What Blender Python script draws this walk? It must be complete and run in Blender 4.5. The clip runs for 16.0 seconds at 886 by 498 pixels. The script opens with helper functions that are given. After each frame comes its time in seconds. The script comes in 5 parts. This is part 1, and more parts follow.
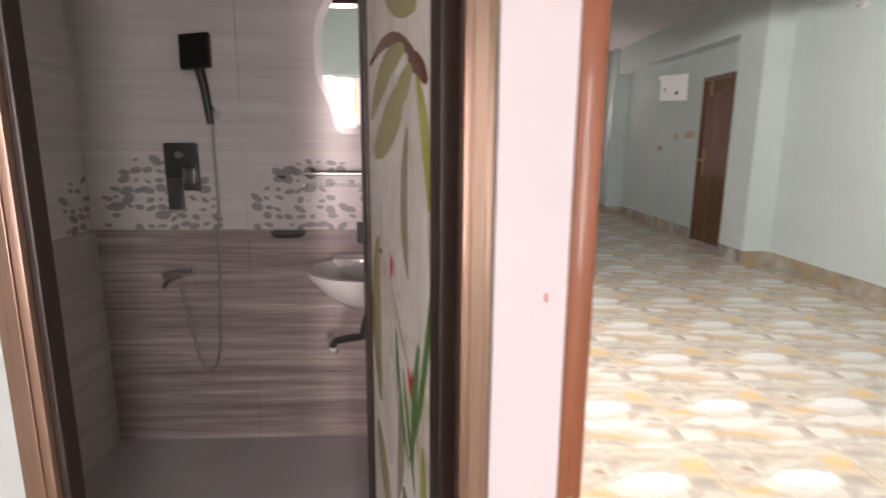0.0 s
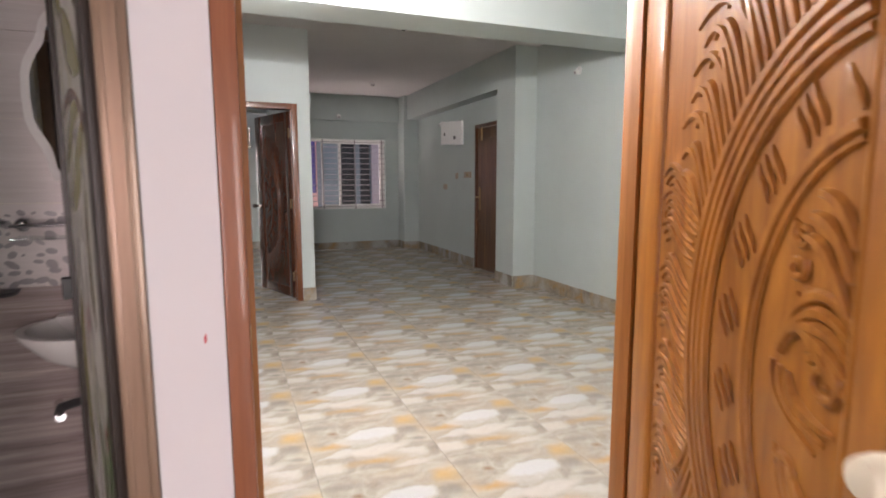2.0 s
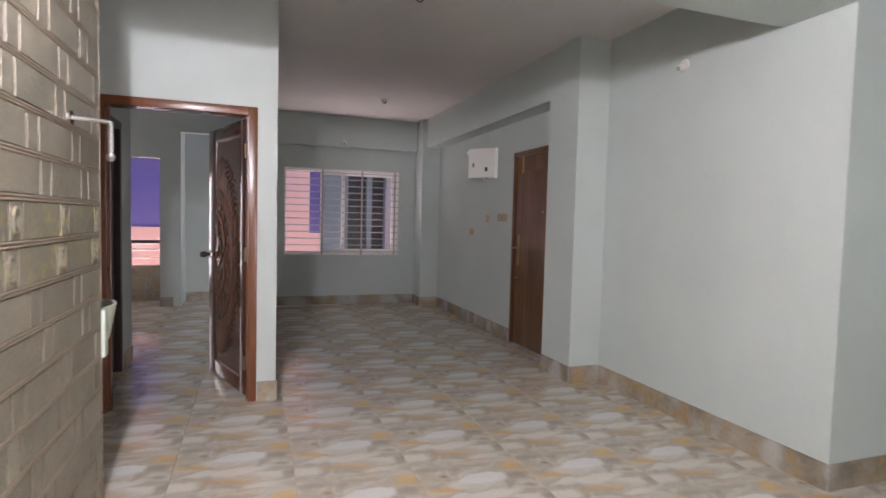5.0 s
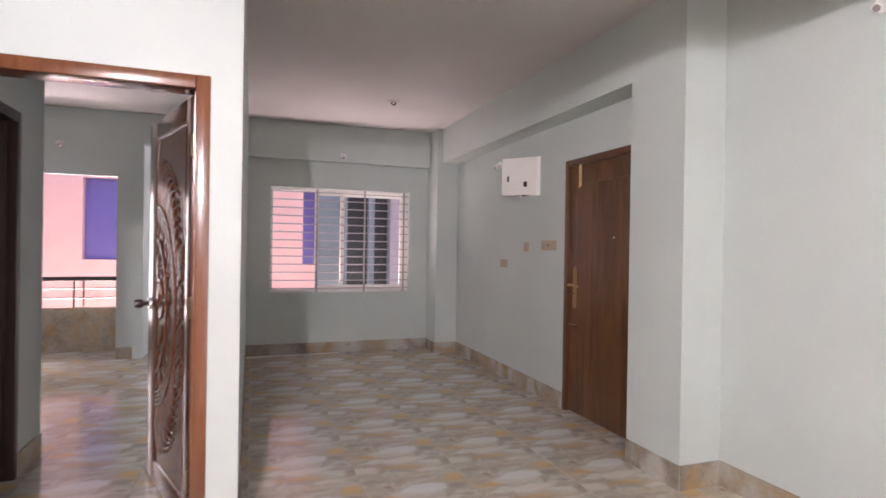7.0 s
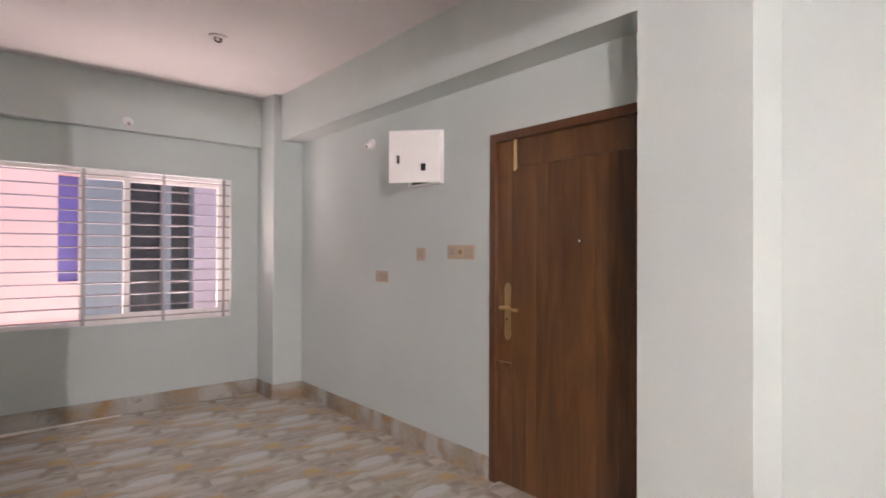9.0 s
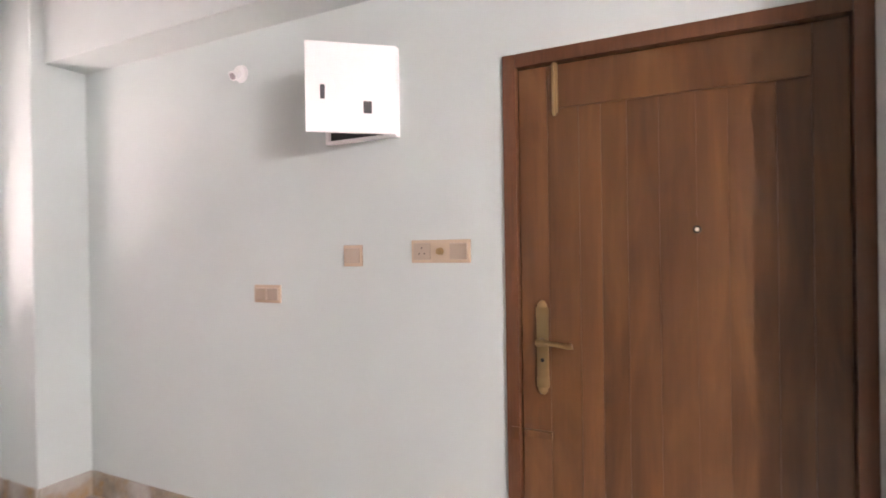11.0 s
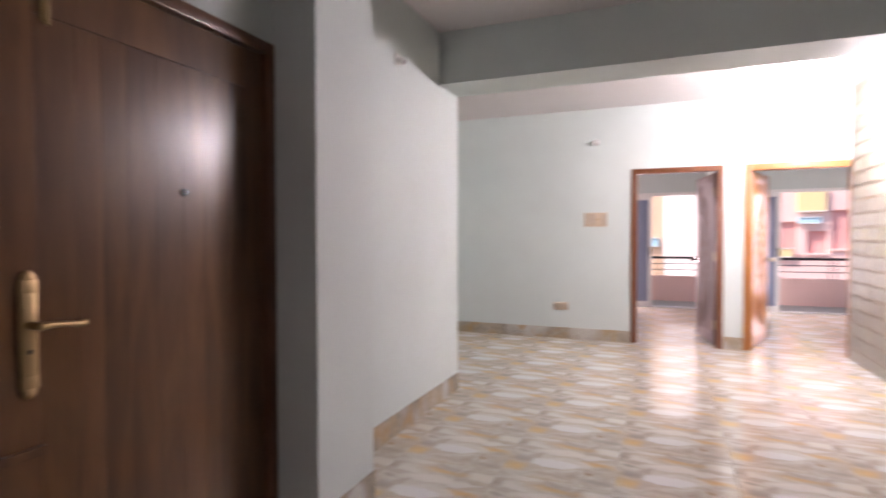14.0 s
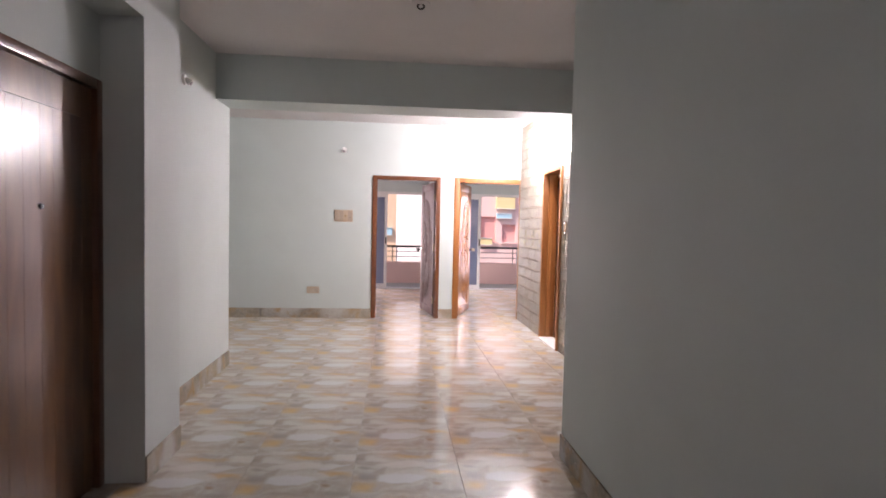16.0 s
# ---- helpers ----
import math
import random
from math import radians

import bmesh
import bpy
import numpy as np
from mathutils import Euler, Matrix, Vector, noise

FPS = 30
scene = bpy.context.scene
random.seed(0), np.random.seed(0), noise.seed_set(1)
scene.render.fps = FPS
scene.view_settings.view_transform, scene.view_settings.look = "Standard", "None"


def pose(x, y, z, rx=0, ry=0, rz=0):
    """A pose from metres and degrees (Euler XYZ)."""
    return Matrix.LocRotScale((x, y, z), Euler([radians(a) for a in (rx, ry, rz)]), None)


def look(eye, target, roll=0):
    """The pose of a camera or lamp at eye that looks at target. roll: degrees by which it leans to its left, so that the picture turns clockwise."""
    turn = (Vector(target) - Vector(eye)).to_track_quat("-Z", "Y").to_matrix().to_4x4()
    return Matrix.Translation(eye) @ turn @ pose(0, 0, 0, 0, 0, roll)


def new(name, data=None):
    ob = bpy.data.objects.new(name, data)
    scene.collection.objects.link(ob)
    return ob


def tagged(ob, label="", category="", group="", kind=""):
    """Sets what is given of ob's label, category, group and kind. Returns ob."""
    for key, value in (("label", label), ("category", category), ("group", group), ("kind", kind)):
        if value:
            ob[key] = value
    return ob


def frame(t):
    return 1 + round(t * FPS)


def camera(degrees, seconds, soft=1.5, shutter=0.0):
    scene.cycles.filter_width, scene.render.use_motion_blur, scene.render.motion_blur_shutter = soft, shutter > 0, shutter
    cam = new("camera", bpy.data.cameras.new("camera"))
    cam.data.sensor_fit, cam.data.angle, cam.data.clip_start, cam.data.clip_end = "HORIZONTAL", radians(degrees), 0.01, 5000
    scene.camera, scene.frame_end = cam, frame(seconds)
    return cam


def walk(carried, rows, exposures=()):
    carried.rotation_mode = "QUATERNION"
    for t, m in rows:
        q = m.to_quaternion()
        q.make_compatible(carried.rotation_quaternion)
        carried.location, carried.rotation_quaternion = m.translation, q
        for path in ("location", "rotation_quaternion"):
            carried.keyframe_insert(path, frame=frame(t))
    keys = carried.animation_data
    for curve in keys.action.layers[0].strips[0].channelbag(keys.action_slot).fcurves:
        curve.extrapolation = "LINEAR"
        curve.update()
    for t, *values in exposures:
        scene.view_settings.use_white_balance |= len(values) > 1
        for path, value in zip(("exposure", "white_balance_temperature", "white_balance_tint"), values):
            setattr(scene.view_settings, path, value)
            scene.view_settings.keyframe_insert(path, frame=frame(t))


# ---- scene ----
cam = camera(78.5, 16.0, soft=1.7, shutter=0.5)
walk(cam, [
    (0, look((-0.115, 0.226, 1.272), (-0.029, 2.185, 0.883), 0.4)),
    (0.5, look((-0.059, 0.001, 1.276), (0.261, 1.934, 0.872), 0.2)),
    (1, look((0.048, -0.17, 1.276), (0.571, 1.723, 0.899), 0.4)),
    (1.5, look((0.096, -0.199, 1.282), (0.742, 1.664, 0.953), 0.0)),
    (2, look((0.14, 0.034, 1.305), (0.872, 1.878, 1.053), -0.1)),
    (2.5, look((0.229, 0.287, 1.35), (1.006, 2.117, 1.132), 0.2)),
    (3, look((0.406, 0.601, 1.36), (1.14, 2.452, 1.175), 0.1)),
    (3.5, look((0.546, 0.868, 1.362), (1.26, 2.728, 1.184), 0.4)),
    (4, look((0.633, 1.212, 1.346), (1.341, 3.076, 1.198), 1.1)),
    (6.5, look((1.046, 2.982, 1.345), (1.656, 4.886, 1.3), 1.0)),
    (7, look((1.042, 3.362, 1.353), (1.711, 5.247, 1.347), 0.9)),
    (7.5, look((1.015, 3.755, 1.378), (1.808, 5.591, 1.39), 0.9)),
    (8, look((1.076, 4.222, 1.374), (1.985, 6.003, 1.43), 0.5)),
    (8.5, look((1.137, 4.662, 1.385), (2.247, 6.326, 1.412), 0.1)),
    (9, look((1.195, 5.016, 1.382), (2.491, 6.54, 1.395), 0.2)),
    (11.5, look((1.754, 7.084, 1.406), (3.679, 7.626, 1.423), -0.8)),
    (12, look((1.828, 7.474, 1.353), (3.827, 7.52, 1.386), -0.7)),
    (12.5, look((1.987, 7.733, 1.367), (3.926, 7.251, 1.293), -0.5)),
    (13, look((2.08, 7.884, 1.385), (3.755, 6.797, 1.263), 0.1)),
    (13.5, look((2.062, 8.01, 1.37), (3.317, 6.455, 1.279), -0.2)),
    (14, look((2.029, 8.118, 1.29), (2.777, 6.264, 1.245), -0.1)),
    (14.5, look((2.005, 8.262, 1.293), (2.297, 6.283, 1.273), -0.1)),
    (15, look((1.985, 8.525, 1.334), (2.025, 6.526, 1.273), 0.4)),
    (15.5, look((1.946, 8.893, 1.315), (1.842, 6.896, 1.293), 0.7)),
    (16, look((2.047, 9.198, 1.407), (1.867, 7.209, 1.316), 1.3)),
], exposures=[(0, 0.98, 6700, 13), (1.5, 0.7, 6700, 14), (2.2, 0.45, 6600, 14), (3.5, 0.52, 6000, 14), (4.2, 0.52, 6200, 15), (6.5, 1.2, 6700, 24), (8, 1.45, 6800, 24), (9, 1.68, 6900, 24), (11.5, 2.55, 6800, 25), (12.5, 2.35, 6800, 25), (13.2, 1.85, 6800, 26), (14, 0.92, 6700, 28), (14.6, 0.62, 6700, 27), (16, 0.66, 6700, 27)])

# ---- world and lights ----
world = bpy.data.worlds.new("sky")
scene.world = world
world.use_nodes = True
sky = world.node_tree.nodes.new("ShaderNodeTexSky")
sky.sky_type, sky.sun_disc = "NISHITA", False
sky.sun_elevation, sky.sun_rotation = radians(45.3), radians(57.4)
world.node_tree.links.new(sky.outputs[0], world.node_tree.nodes["Background"].inputs[0])
world.node_tree.nodes["Background"].inputs[1].default_value = 0.15
sun_data = bpy.data.lights.new("sun", "SUN")
sun_data.energy, sun_data.angle, sun_data.color = 3.0, radians(0.6), (1.0, 0.95, 0.87)
sun = new("sun", sun_data)
sun.matrix_world = look((5, 3.2, 6), (0, 0, 0))


def area(name, eye, target, w, h, power, colour):
    d = bpy.data.lights.new(name, "AREA")
    d.shape, d.size, d.size_y, d.energy, d.color = "RECTANGLE", w, h, power, colour
    ob = new(name, d)
    ob.matrix_world = look(eye, target)
    return ob


def bulb_light(name, at, power, colour):
    d = bpy.data.lights.new(name, "POINT")
    d.energy, d.color, d.shadow_soft_size = power, colour, 0.035
    ob = new(name, d)
    ob.location = at
    return ob


DAY = (1.0, 0.95, 0.94)
ROSY = (1.0, 0.82, 0.83)
# Fill lamps added out of view at the balcony openings, in place of daylight.
area("daylight_fill_bedroom", (-1.36, 10.6, 1.2), (-1.2, 5, 0.8), 0.34, 1.7, 9, DAY)
area("daylight_fill_room_a", (-1.2, -2.54, 1.15), (-0.6, 5, 0.9), 0.5, 1.8, 30, ROSY)
area("daylight_fill_room_c", (0.88, -2.47, 1.15), (-0.3, 5, 1.0), 0.44, 1.8, 25, DAY)
area("daylight_fill_room_b", (3.05, -2.54, 1.15), (2.8, 5, 0.9), 0.75, 1.8, 50, ROSY)
# Added fills, unseen behind parapet and below sill, for light bounced up outside.
area("parapet_fill_north", (-1.0, 11.5, 0.3), (-0.6, 8.6, 2.3), 1.3, 0.4, 75, (1.0, 0.84, 0.84))
area("sill_fill_living", (2.13, 10.72, 0.38), (2.45, 8.1, 2.25), 1.7, 0.5, 40, (1.0, 0.82, 0.79))
area("window_light_kitchen", (-2.14, 3.6, 1.5), (0, 3.6, 1.2), 1.0, 1.0, 20, (1.0, 0.98, 0.9))
bulb_light("bulb_light_a", (0.38, 2.42, 2.41), 150, (0.985, 0.955, 0.965))
bulb_light("bulb_light_b", (0.36, 3.42, 2.40), 26, (0.985, 0.955, 0.965))


# ---- materials ----
def material(name, colour=(0.8, 0.8, 0.8), rough=0.5, metal=0.0):
    m = bpy.data.materials.new(name)
    m.use_nodes = True
    b = m.node_tree.nodes["Principled BSDF"]
    b.inputs["Base Color"].default_value = (*colour, 1)
    b.inputs["Roughness"].default_value = rough
    b.inputs["Metallic"].default_value = metal
    return m


def node(m, kind, **inputs):
    n = m.node_tree.nodes.new(kind)
    for key, value in inputs.items():
        n.inputs[key.replace("_", " ")].default_value = value
    return n


def wire(m, a, b):
    m.node_tree.links.new(a, b)


def shader(m):
    return m.node_tree.nodes["Principled BSDF"].inputs


def coords(m, scale=(1, 1, 1), space="Object", offset_random=0.0):
    tc = node(m, "ShaderNodeTexCoord")
    mp = node(m, "ShaderNodeMapping", Scale=scale)
    if space == "World":
        geo = node(m, "ShaderNodeNewGeometry")
        wire(m, geo.outputs["Position"], mp.inputs["Vector"])
    else:
        wire(m, tc.outputs[space], mp.inputs["Vector"])
    if offset_random:
        info = node(m, "ShaderNodeObjectInfo")
        mul = m.node_tree.nodes.new("ShaderNodeMath")
        mul.operation = "MULTIPLY"
        mul.inputs[1].default_value = offset_random
        wire(m, info.outputs["Random"], mul.inputs[0])
        wire(m, mul.outputs[0], mp.inputs["Location"])
    return mp.outputs[0]


def noise_tex(m, vec, scale, detail=4, rough=0.55, distortion=0.0):
    n = node(m, "ShaderNodeTexNoise", Scale=scale, Detail=detail, Roughness=rough, Distortion=distortion)
    wire(m, vec, n.inputs["Vector"])
    return n.outputs["Fac"]


def ramp(m, fac, stops):
    r = m.node_tree.nodes.new("ShaderNodeValToRGB")
    while len(r.color_ramp.elements) < len(stops):
        r.color_ramp.elements.new(0.5)
    for e, (p, c) in zip(r.color_ramp.elements, stops):
        e.position = p
        e.color = (*c, 1) if len(c) == 3 else c
    wire(m, fac, r.inputs[0])
    return r.outputs[0]


def mix(m, fac, a, b, blend="MIX"):
    n = m.node_tree.nodes.new("ShaderNodeMix")
    n.data_type, n.blend_type = "RGBA", blend
    for sock, value in ((n.inputs[0], fac), (n.inputs[6], a), (n.inputs[7], b)):
        if isinstance(value, (int, float)):
            sock.default_value = value
        elif isinstance(value, tuple):
            sock.default_value = (*value, 1)
        else:
            wire(m, value, sock)
    return n.outputs[2]


def bump(m, height, strength=0.2, distance=0.01):
    b = node(m, "ShaderNodeBump", Strength=strength, Distance=distance)
    wire(m, height, b.inputs["Height"])
    wire(m, b.outputs[0], shader(m)["Normal"])


def paint(name, colour, rough=0.6):
    m = material(name, colour, rough)
    v = coords(m, space="World")
    big = noise_tex(m, v, 1.1, 3)
    fine = noise_tex(m, v, 60, 3)
    dark = tuple(c * 0.93 for c in colour)
    c = mix(m, ramp(m, big, [(0.35, (0, 0, 0)), (0.7, (1, 1, 1))]), dark, colour)
    wire(m, c, shader(m)["Base Color"])
    bump(m, fine, 0.08, 0.004)
    return m


WALL = paint("mint_wall_paint", (0.545, 0.615, 0.60), 0.62)
CEIL = paint("white_ceiling_paint", (0.58, 0.565, 0.56), 0.75)
CREAM = paint("cream_kitchen_wall", (0.82, 0.78, 0.66), 0.5)


def marble(name, dull=1.0, rough=0.1):
    """Glossy printed stone: pale pebbles in golden and grey clouds."""
    m = material(name, (0.7, 0.65, 0.55), rough)
    v = coords(m, (1, 1, 1), "World")
    warp = node(m, "ShaderNodeTexNoise", Scale=4.5, Detail=3.0)
    wire(m, v, warp.inputs["Vector"])
    push = node(m, "ShaderNodeVectorMath")
    push.operation = "MULTIPLY_ADD"
    push.inputs[1].default_value = (0.16, 0.16, 0.16)
    wire(m, warp.outputs["Color"], push.inputs[0])
    wire(m, v, push.inputs[2])
    st = node(m, "ShaderNodeMapping", Scale=(2.1, 4.6, 2.0), Rotation=(0, 0, 0.12))
    wire(m, push.outputs[0], st.inputs["Vector"])
    vor = node(m, "ShaderNodeTexVoronoi", Scale=1.0, Randomness=0.85)
    wire(m, st.outputs[0], vor.inputs["Vector"])
    edge = node(m, "ShaderNodeTexVoronoi", Scale=1.0, Randomness=0.85)
    edge.feature = "DISTANCE_TO_EDGE"
    wire(m, st.outputs[0], edge.inputs["Vector"])
    cloud = noise_tex(m, v, 3.2, 5, 0.6)
    cloud2 = noise_tex(m, v, 7.0, 5, 0.65, 0.6)
    fine = noise_tex(m, v, 30, 5, 0.7)
    pebble = ramp(m, vor.outputs["Distance"], [(0.24, (1, 1, 1)), (0.5, (0, 0, 0))])
    ground = ramp(m, cloud, [(0.28, (0.24, 0.225, 0.19)), (0.42, (0.42, 0.37, 0.29)), (0.55, (0.60, 0.55, 0.45)), (0.72, (0.58, 0.43, 0.23))])
    gold = ramp(m, cloud2, [(0.45, (0, 0, 0)), (0.62, (1, 1, 1))])
    veins = ramp(m, edge.outputs["Distance"], [(0.0, (1, 1, 1)), (0.14, (0, 0, 0))])
    c = mix(m, pebble, ground, (0.79, 0.79, 0.78))
    both = mix(m, 1.0, veins, gold, "MULTIPLY")
    c = mix(m, both, c, (0.62, 0.37, 0.11))
    grey = ramp(m, cloud2, [(0.30, (1, 1, 1)), (0.42, (0, 0, 0))])
    c = mix(m, grey, c, (0.30, 0.29, 0.25))
    c = mix(m, 0.22, c, ramp(m, fine, [(0.3, (0.3, 0.28, 0.24)), (0.7, (0.85, 0.83, 0.8))]))
    if dull < 1:
        c = mix(m, 1.0, c, (dull, dull * 0.97, dull * 0.92), "MULTIPLY")
    wire(m, c, shader(m)["Base Color"])
    wire(m, ramp(m, fine, [(0.3, (rough * 0.8,) * 3), (0.75, (rough * 1.5,) * 3)]), shader(m)["Roughness"])
    return m


def pebble_floor():
    """Glossy floor tile whose print repeats on each tile: a white pebble, golden and grey clouds on cream."""
    m = material("pebble_print_floor_tile", (0.6, 0.55, 0.48), 0.12)
    v = coords(m, (1, 1, 1), "Object")
    warp = node(m, "ShaderNodeTexNoise", Scale=7.0, Detail=4.0)
    wire(m, v, warp.inputs["Vector"])
    push = node(m, "ShaderNodeVectorMath")
    push.operation = "MULTIPLY_ADD"
    push.inputs[1].default_value = (0.17, 0.12, 0)
    wire(m, warp.outputs["Color"], push.inputs[0])
    wire(m, v, push.inputs[2])

    def blot(cx, cy, rx, ry, hard, power):
        mp = node(m, "ShaderNodeMapping", Scale=(1 / rx, 1 / ry, 0), Location=(-(cx + 0.085) / rx, -(cy + 0.06) / ry, 0))
        wire(m, push.outputs[0], mp.inputs["Vector"])
        ln = m.node_tree.nodes.new("ShaderNodeVectorMath")
        ln.operation = "LENGTH"
        wire(m, mp.outputs[0], ln.inputs[0])
        return ramp(m, ln.outputs["Value"], [(hard, (power,) * 3), (1.0, (0, 0, 0))])

    soft = node(m, "ShaderNodeVectorMath")
    soft.operation = "MULTIPLY_ADD"
    soft.inputs[1].default_value = (0.15, 0.13, 0)
    wire(m, warp.outputs["Color"], soft.inputs[0])
    wire(m, v, soft.inputs[2])

    def stone(cx, cy, rx, ry, turn, edge):
        """A pebble with a firm edge, blunt at one end and drawn out at the other."""
        mp = node(m, "ShaderNodeMapping", Location=(-cx - 0.075, -cy - 0.065, 0))
        wire(m, soft.outputs[0], mp.inputs["Vector"])
        ro = node(m, "ShaderNodeMapping", Rotation=(0, 0, turn), Scale=(1 / rx, 1 / ry, 0))
        ro.vector_type = "TEXTURE"
        ro.inputs["Scale"].default_value = (rx, ry, 1)
        wire(m, mp.outputs[0], ro.inputs["Vector"])
        sep = node(m, "ShaderNodeSeparateXYZ")
        wire(m, ro.outputs[0], sep.inputs[0])

        def calc(op, a, b):
            n = m.node_tree.nodes.new("ShaderNodeMath")
            n.operation = op
            for sock, val in zip(n.inputs, (a, b)):
                if isinstance(val, (int, float)):
                    sock.default_value = val
                else:
                    wire(m, val, sock)
            return n.outputs[0]

        x, y = sep.outputs["X"], sep.outputs["Y"]
        narrow = calc("ADD", calc("MULTIPLY", x, 0.42), 0.72)
        y2 = calc("DIVIDE", y, calc("MAXIMUM", narrow, 0.15))
        d = calc("ADD", calc("POWER", calc("ABSOLUTE", x, 0), 2.6), calc("POWER", calc("ABSOLUTE", y2, 0), 2.0))
        return ramp(m, d, [(edge, (1, 1, 1)), (1.0, (0, 0, 0))])

    st = node(m, "ShaderNodeMapping", Scale=(4.5, 8, 1))
    wire(m, push.outputs[0], st.inputs["Vector"])
    waves = noise_tex(m, st.outputs[0], 1.0, 5, 0.6, 0.8)
    cloud = noise_tex(m, v, 4.0, 4, 0.6, 0.3)
    fine = noise_tex(m, v, 45, 4, 0.7)
    c = ramp(m, waves, [(0.30, (0.27, 0.245, 0.20)), (0.43, (0.39, 0.355, 0.295)), (0.54, (0.47, 0.435, 0.37)), (0.68, (0.55, 0.525, 0.475))])
    c = mix(m, ramp(m, cloud, [(0.45, (0, 0, 0)), (0.7, (0.6, 0.6, 0.6))]), c, (0.50, 0.38, 0.24))
    for cx, cy, rx, ry, col, hard, power in (
            (0.30, 0.20, 0.22, 0.06, (0.62, 0.59, 0.54), 0.5, 0.75), (0.05, 0.10, 0.13, 0.05, (0.62, 0.59, 0.54), 0.5, 0.7),
            (0.55, 0.47, 0.09, 0.07, (0.58, 0.38, 0.14), 0.1, 0.8), (0.10, 0.31, 0.12, 0.045, (0.56, 0.33, 0.10), 0.1, 0.8),
            (0.14, 0.45, 0.05, 0.016, (0.25, 0.14, 0.06), 0.3, 0.7), (0.27, 0.10, 0.16, 0.04, (0.54, 0.33, 0.11), 0.1, 0.75),
            (0.515, 0.345, 0.055, 0.07, (0.26, 0.255, 0.23), 0.2, 0.75), (0.545, 0.24, 0.07, 0.03, (0.25, 0.24, 0.21), 0.3, 0.7),
            (0.08, 0.52, 0.10, 0.03, (0.28, 0.26, 0.22), 0.3, 0.7), (0.33, 0.54, 0.14, 0.03, (0.30, 0.26, 0.20), 0.3, 0.6),
            (0.44, 0.03, 0.13, 0.035, (0.62, 0.59, 0.54), 0.5, 0.7)):
        c = mix(m, blot(cx, cy, rx, ry, hard, power), c, col)
    for cx, cy, rx, ry, turn, edge, col in ((0.335, 0.375, 0.15, 0.092, -0.12, 0.5, (0.585, 0.595, 0.59)), (0.12, 0.225, 0.09, 0.045, 0.25, 0.3, (0.55, 0.53, 0.49)), (0.47, 0.13, 0.085, 0.045, -0.3, 0.3, (0.55, 0.53, 0.48))):
        c = mix(m, stone(cx, cy, rx, ry, turn, edge), c, col)
    c = mix(m, 0.08, c, ramp(m, fine, [(0.3, (0.25, 0.23, 0.2)), (0.7, (0.8, 0.78, 0.75))]))
    wire(m, c, shader(m)["Base Color"])
    wire(m, ramp(m, fine, [(0.3, (0.08,) * 3), (0.75, (0.14,) * 3)]), shader(m)["Roughness"])
    return m


FLOOR = pebble_floor()
SKIRT = marble("skirting_stone", 0.62, 0.2)
# Pale colour for the painted reflection at the window wall's foot.
FOOT_GLINT = paint("pale_reflection_strip", (0.78, 0.75, 0.72), 0.5)
GROUT = paint("grey_grout", (0.50, 0.47, 0.41), 0.85)


def wood(name, dark, light, rough=0.22, scale=1.0, along="Z", vary=0.0):
    m = material(name, light, rough)
    sc = {"Z": (9, 9, 0.7), "X": (0.7, 9, 9), "Y": (9, 0.7, 9)}[along]
    v = coords(m, tuple(s * scale for s in sc), "Object", vary)
    ring = noise_tex(m, v, 1.6, 6, 0.62, 1.2)
    grain = noise_tex(m, v, 9, 5, 0.7, 0.4)
    c = ramp(m, ring, [(0.3, dark), (0.5, tuple((a + b) / 2 for a, b in zip(dark, light))), (0.68, light)])
    c = mix(m, 0.35, c, ramp(m, grain, [(0.3, dark), (0.7, light)]))
    wire(m, c, shader(m)["Base Color"])
    shader(m)["Coat Weight"].default_value = 0.35
    shader(m)["Coat Roughness"].default_value = 0.12
    bump(m, grain, 0.06, 0.003)
    return m


TEAK = wood("polished_orange_teak", (0.19, 0.060, 0.010), (0.45, 0.175, 0.028), 0.46)
shader(TEAK)["Coat Weight"].default_value = 0.35
shader(TEAK)["Specular IOR Level"].default_value = 0.2
TEAK_FRAME = wood("orange_frame_wood", (0.22, 0.075, 0.015), (0.42, 0.16, 0.034), 0.5)
shader(TEAK_FRAME)["Coat Weight"].default_value = 0.06
RED_WOOD = wood("red_brown_frame_wood", (0.11, 0.036, 0.015), (0.205, 0.075, 0.031), 0.27)
RUST_WOOD = wood("rust_brown_post_wood", (0.20, 0.058, 0.022), (0.34, 0.115, 0.045), 0.42)
DARK_SATIN = wood("dark_satin_wood", (0.05, 0.02, 0.014), (0.14, 0.06, 0.038), 0.55)
shader(DARK_SATIN)["Coat Weight"].default_value = 0.0
DARK_WOOD = wood("dark_varnished_wood", (0.05, 0.018, 0.011), (0.16, 0.06, 0.033), 0.24)


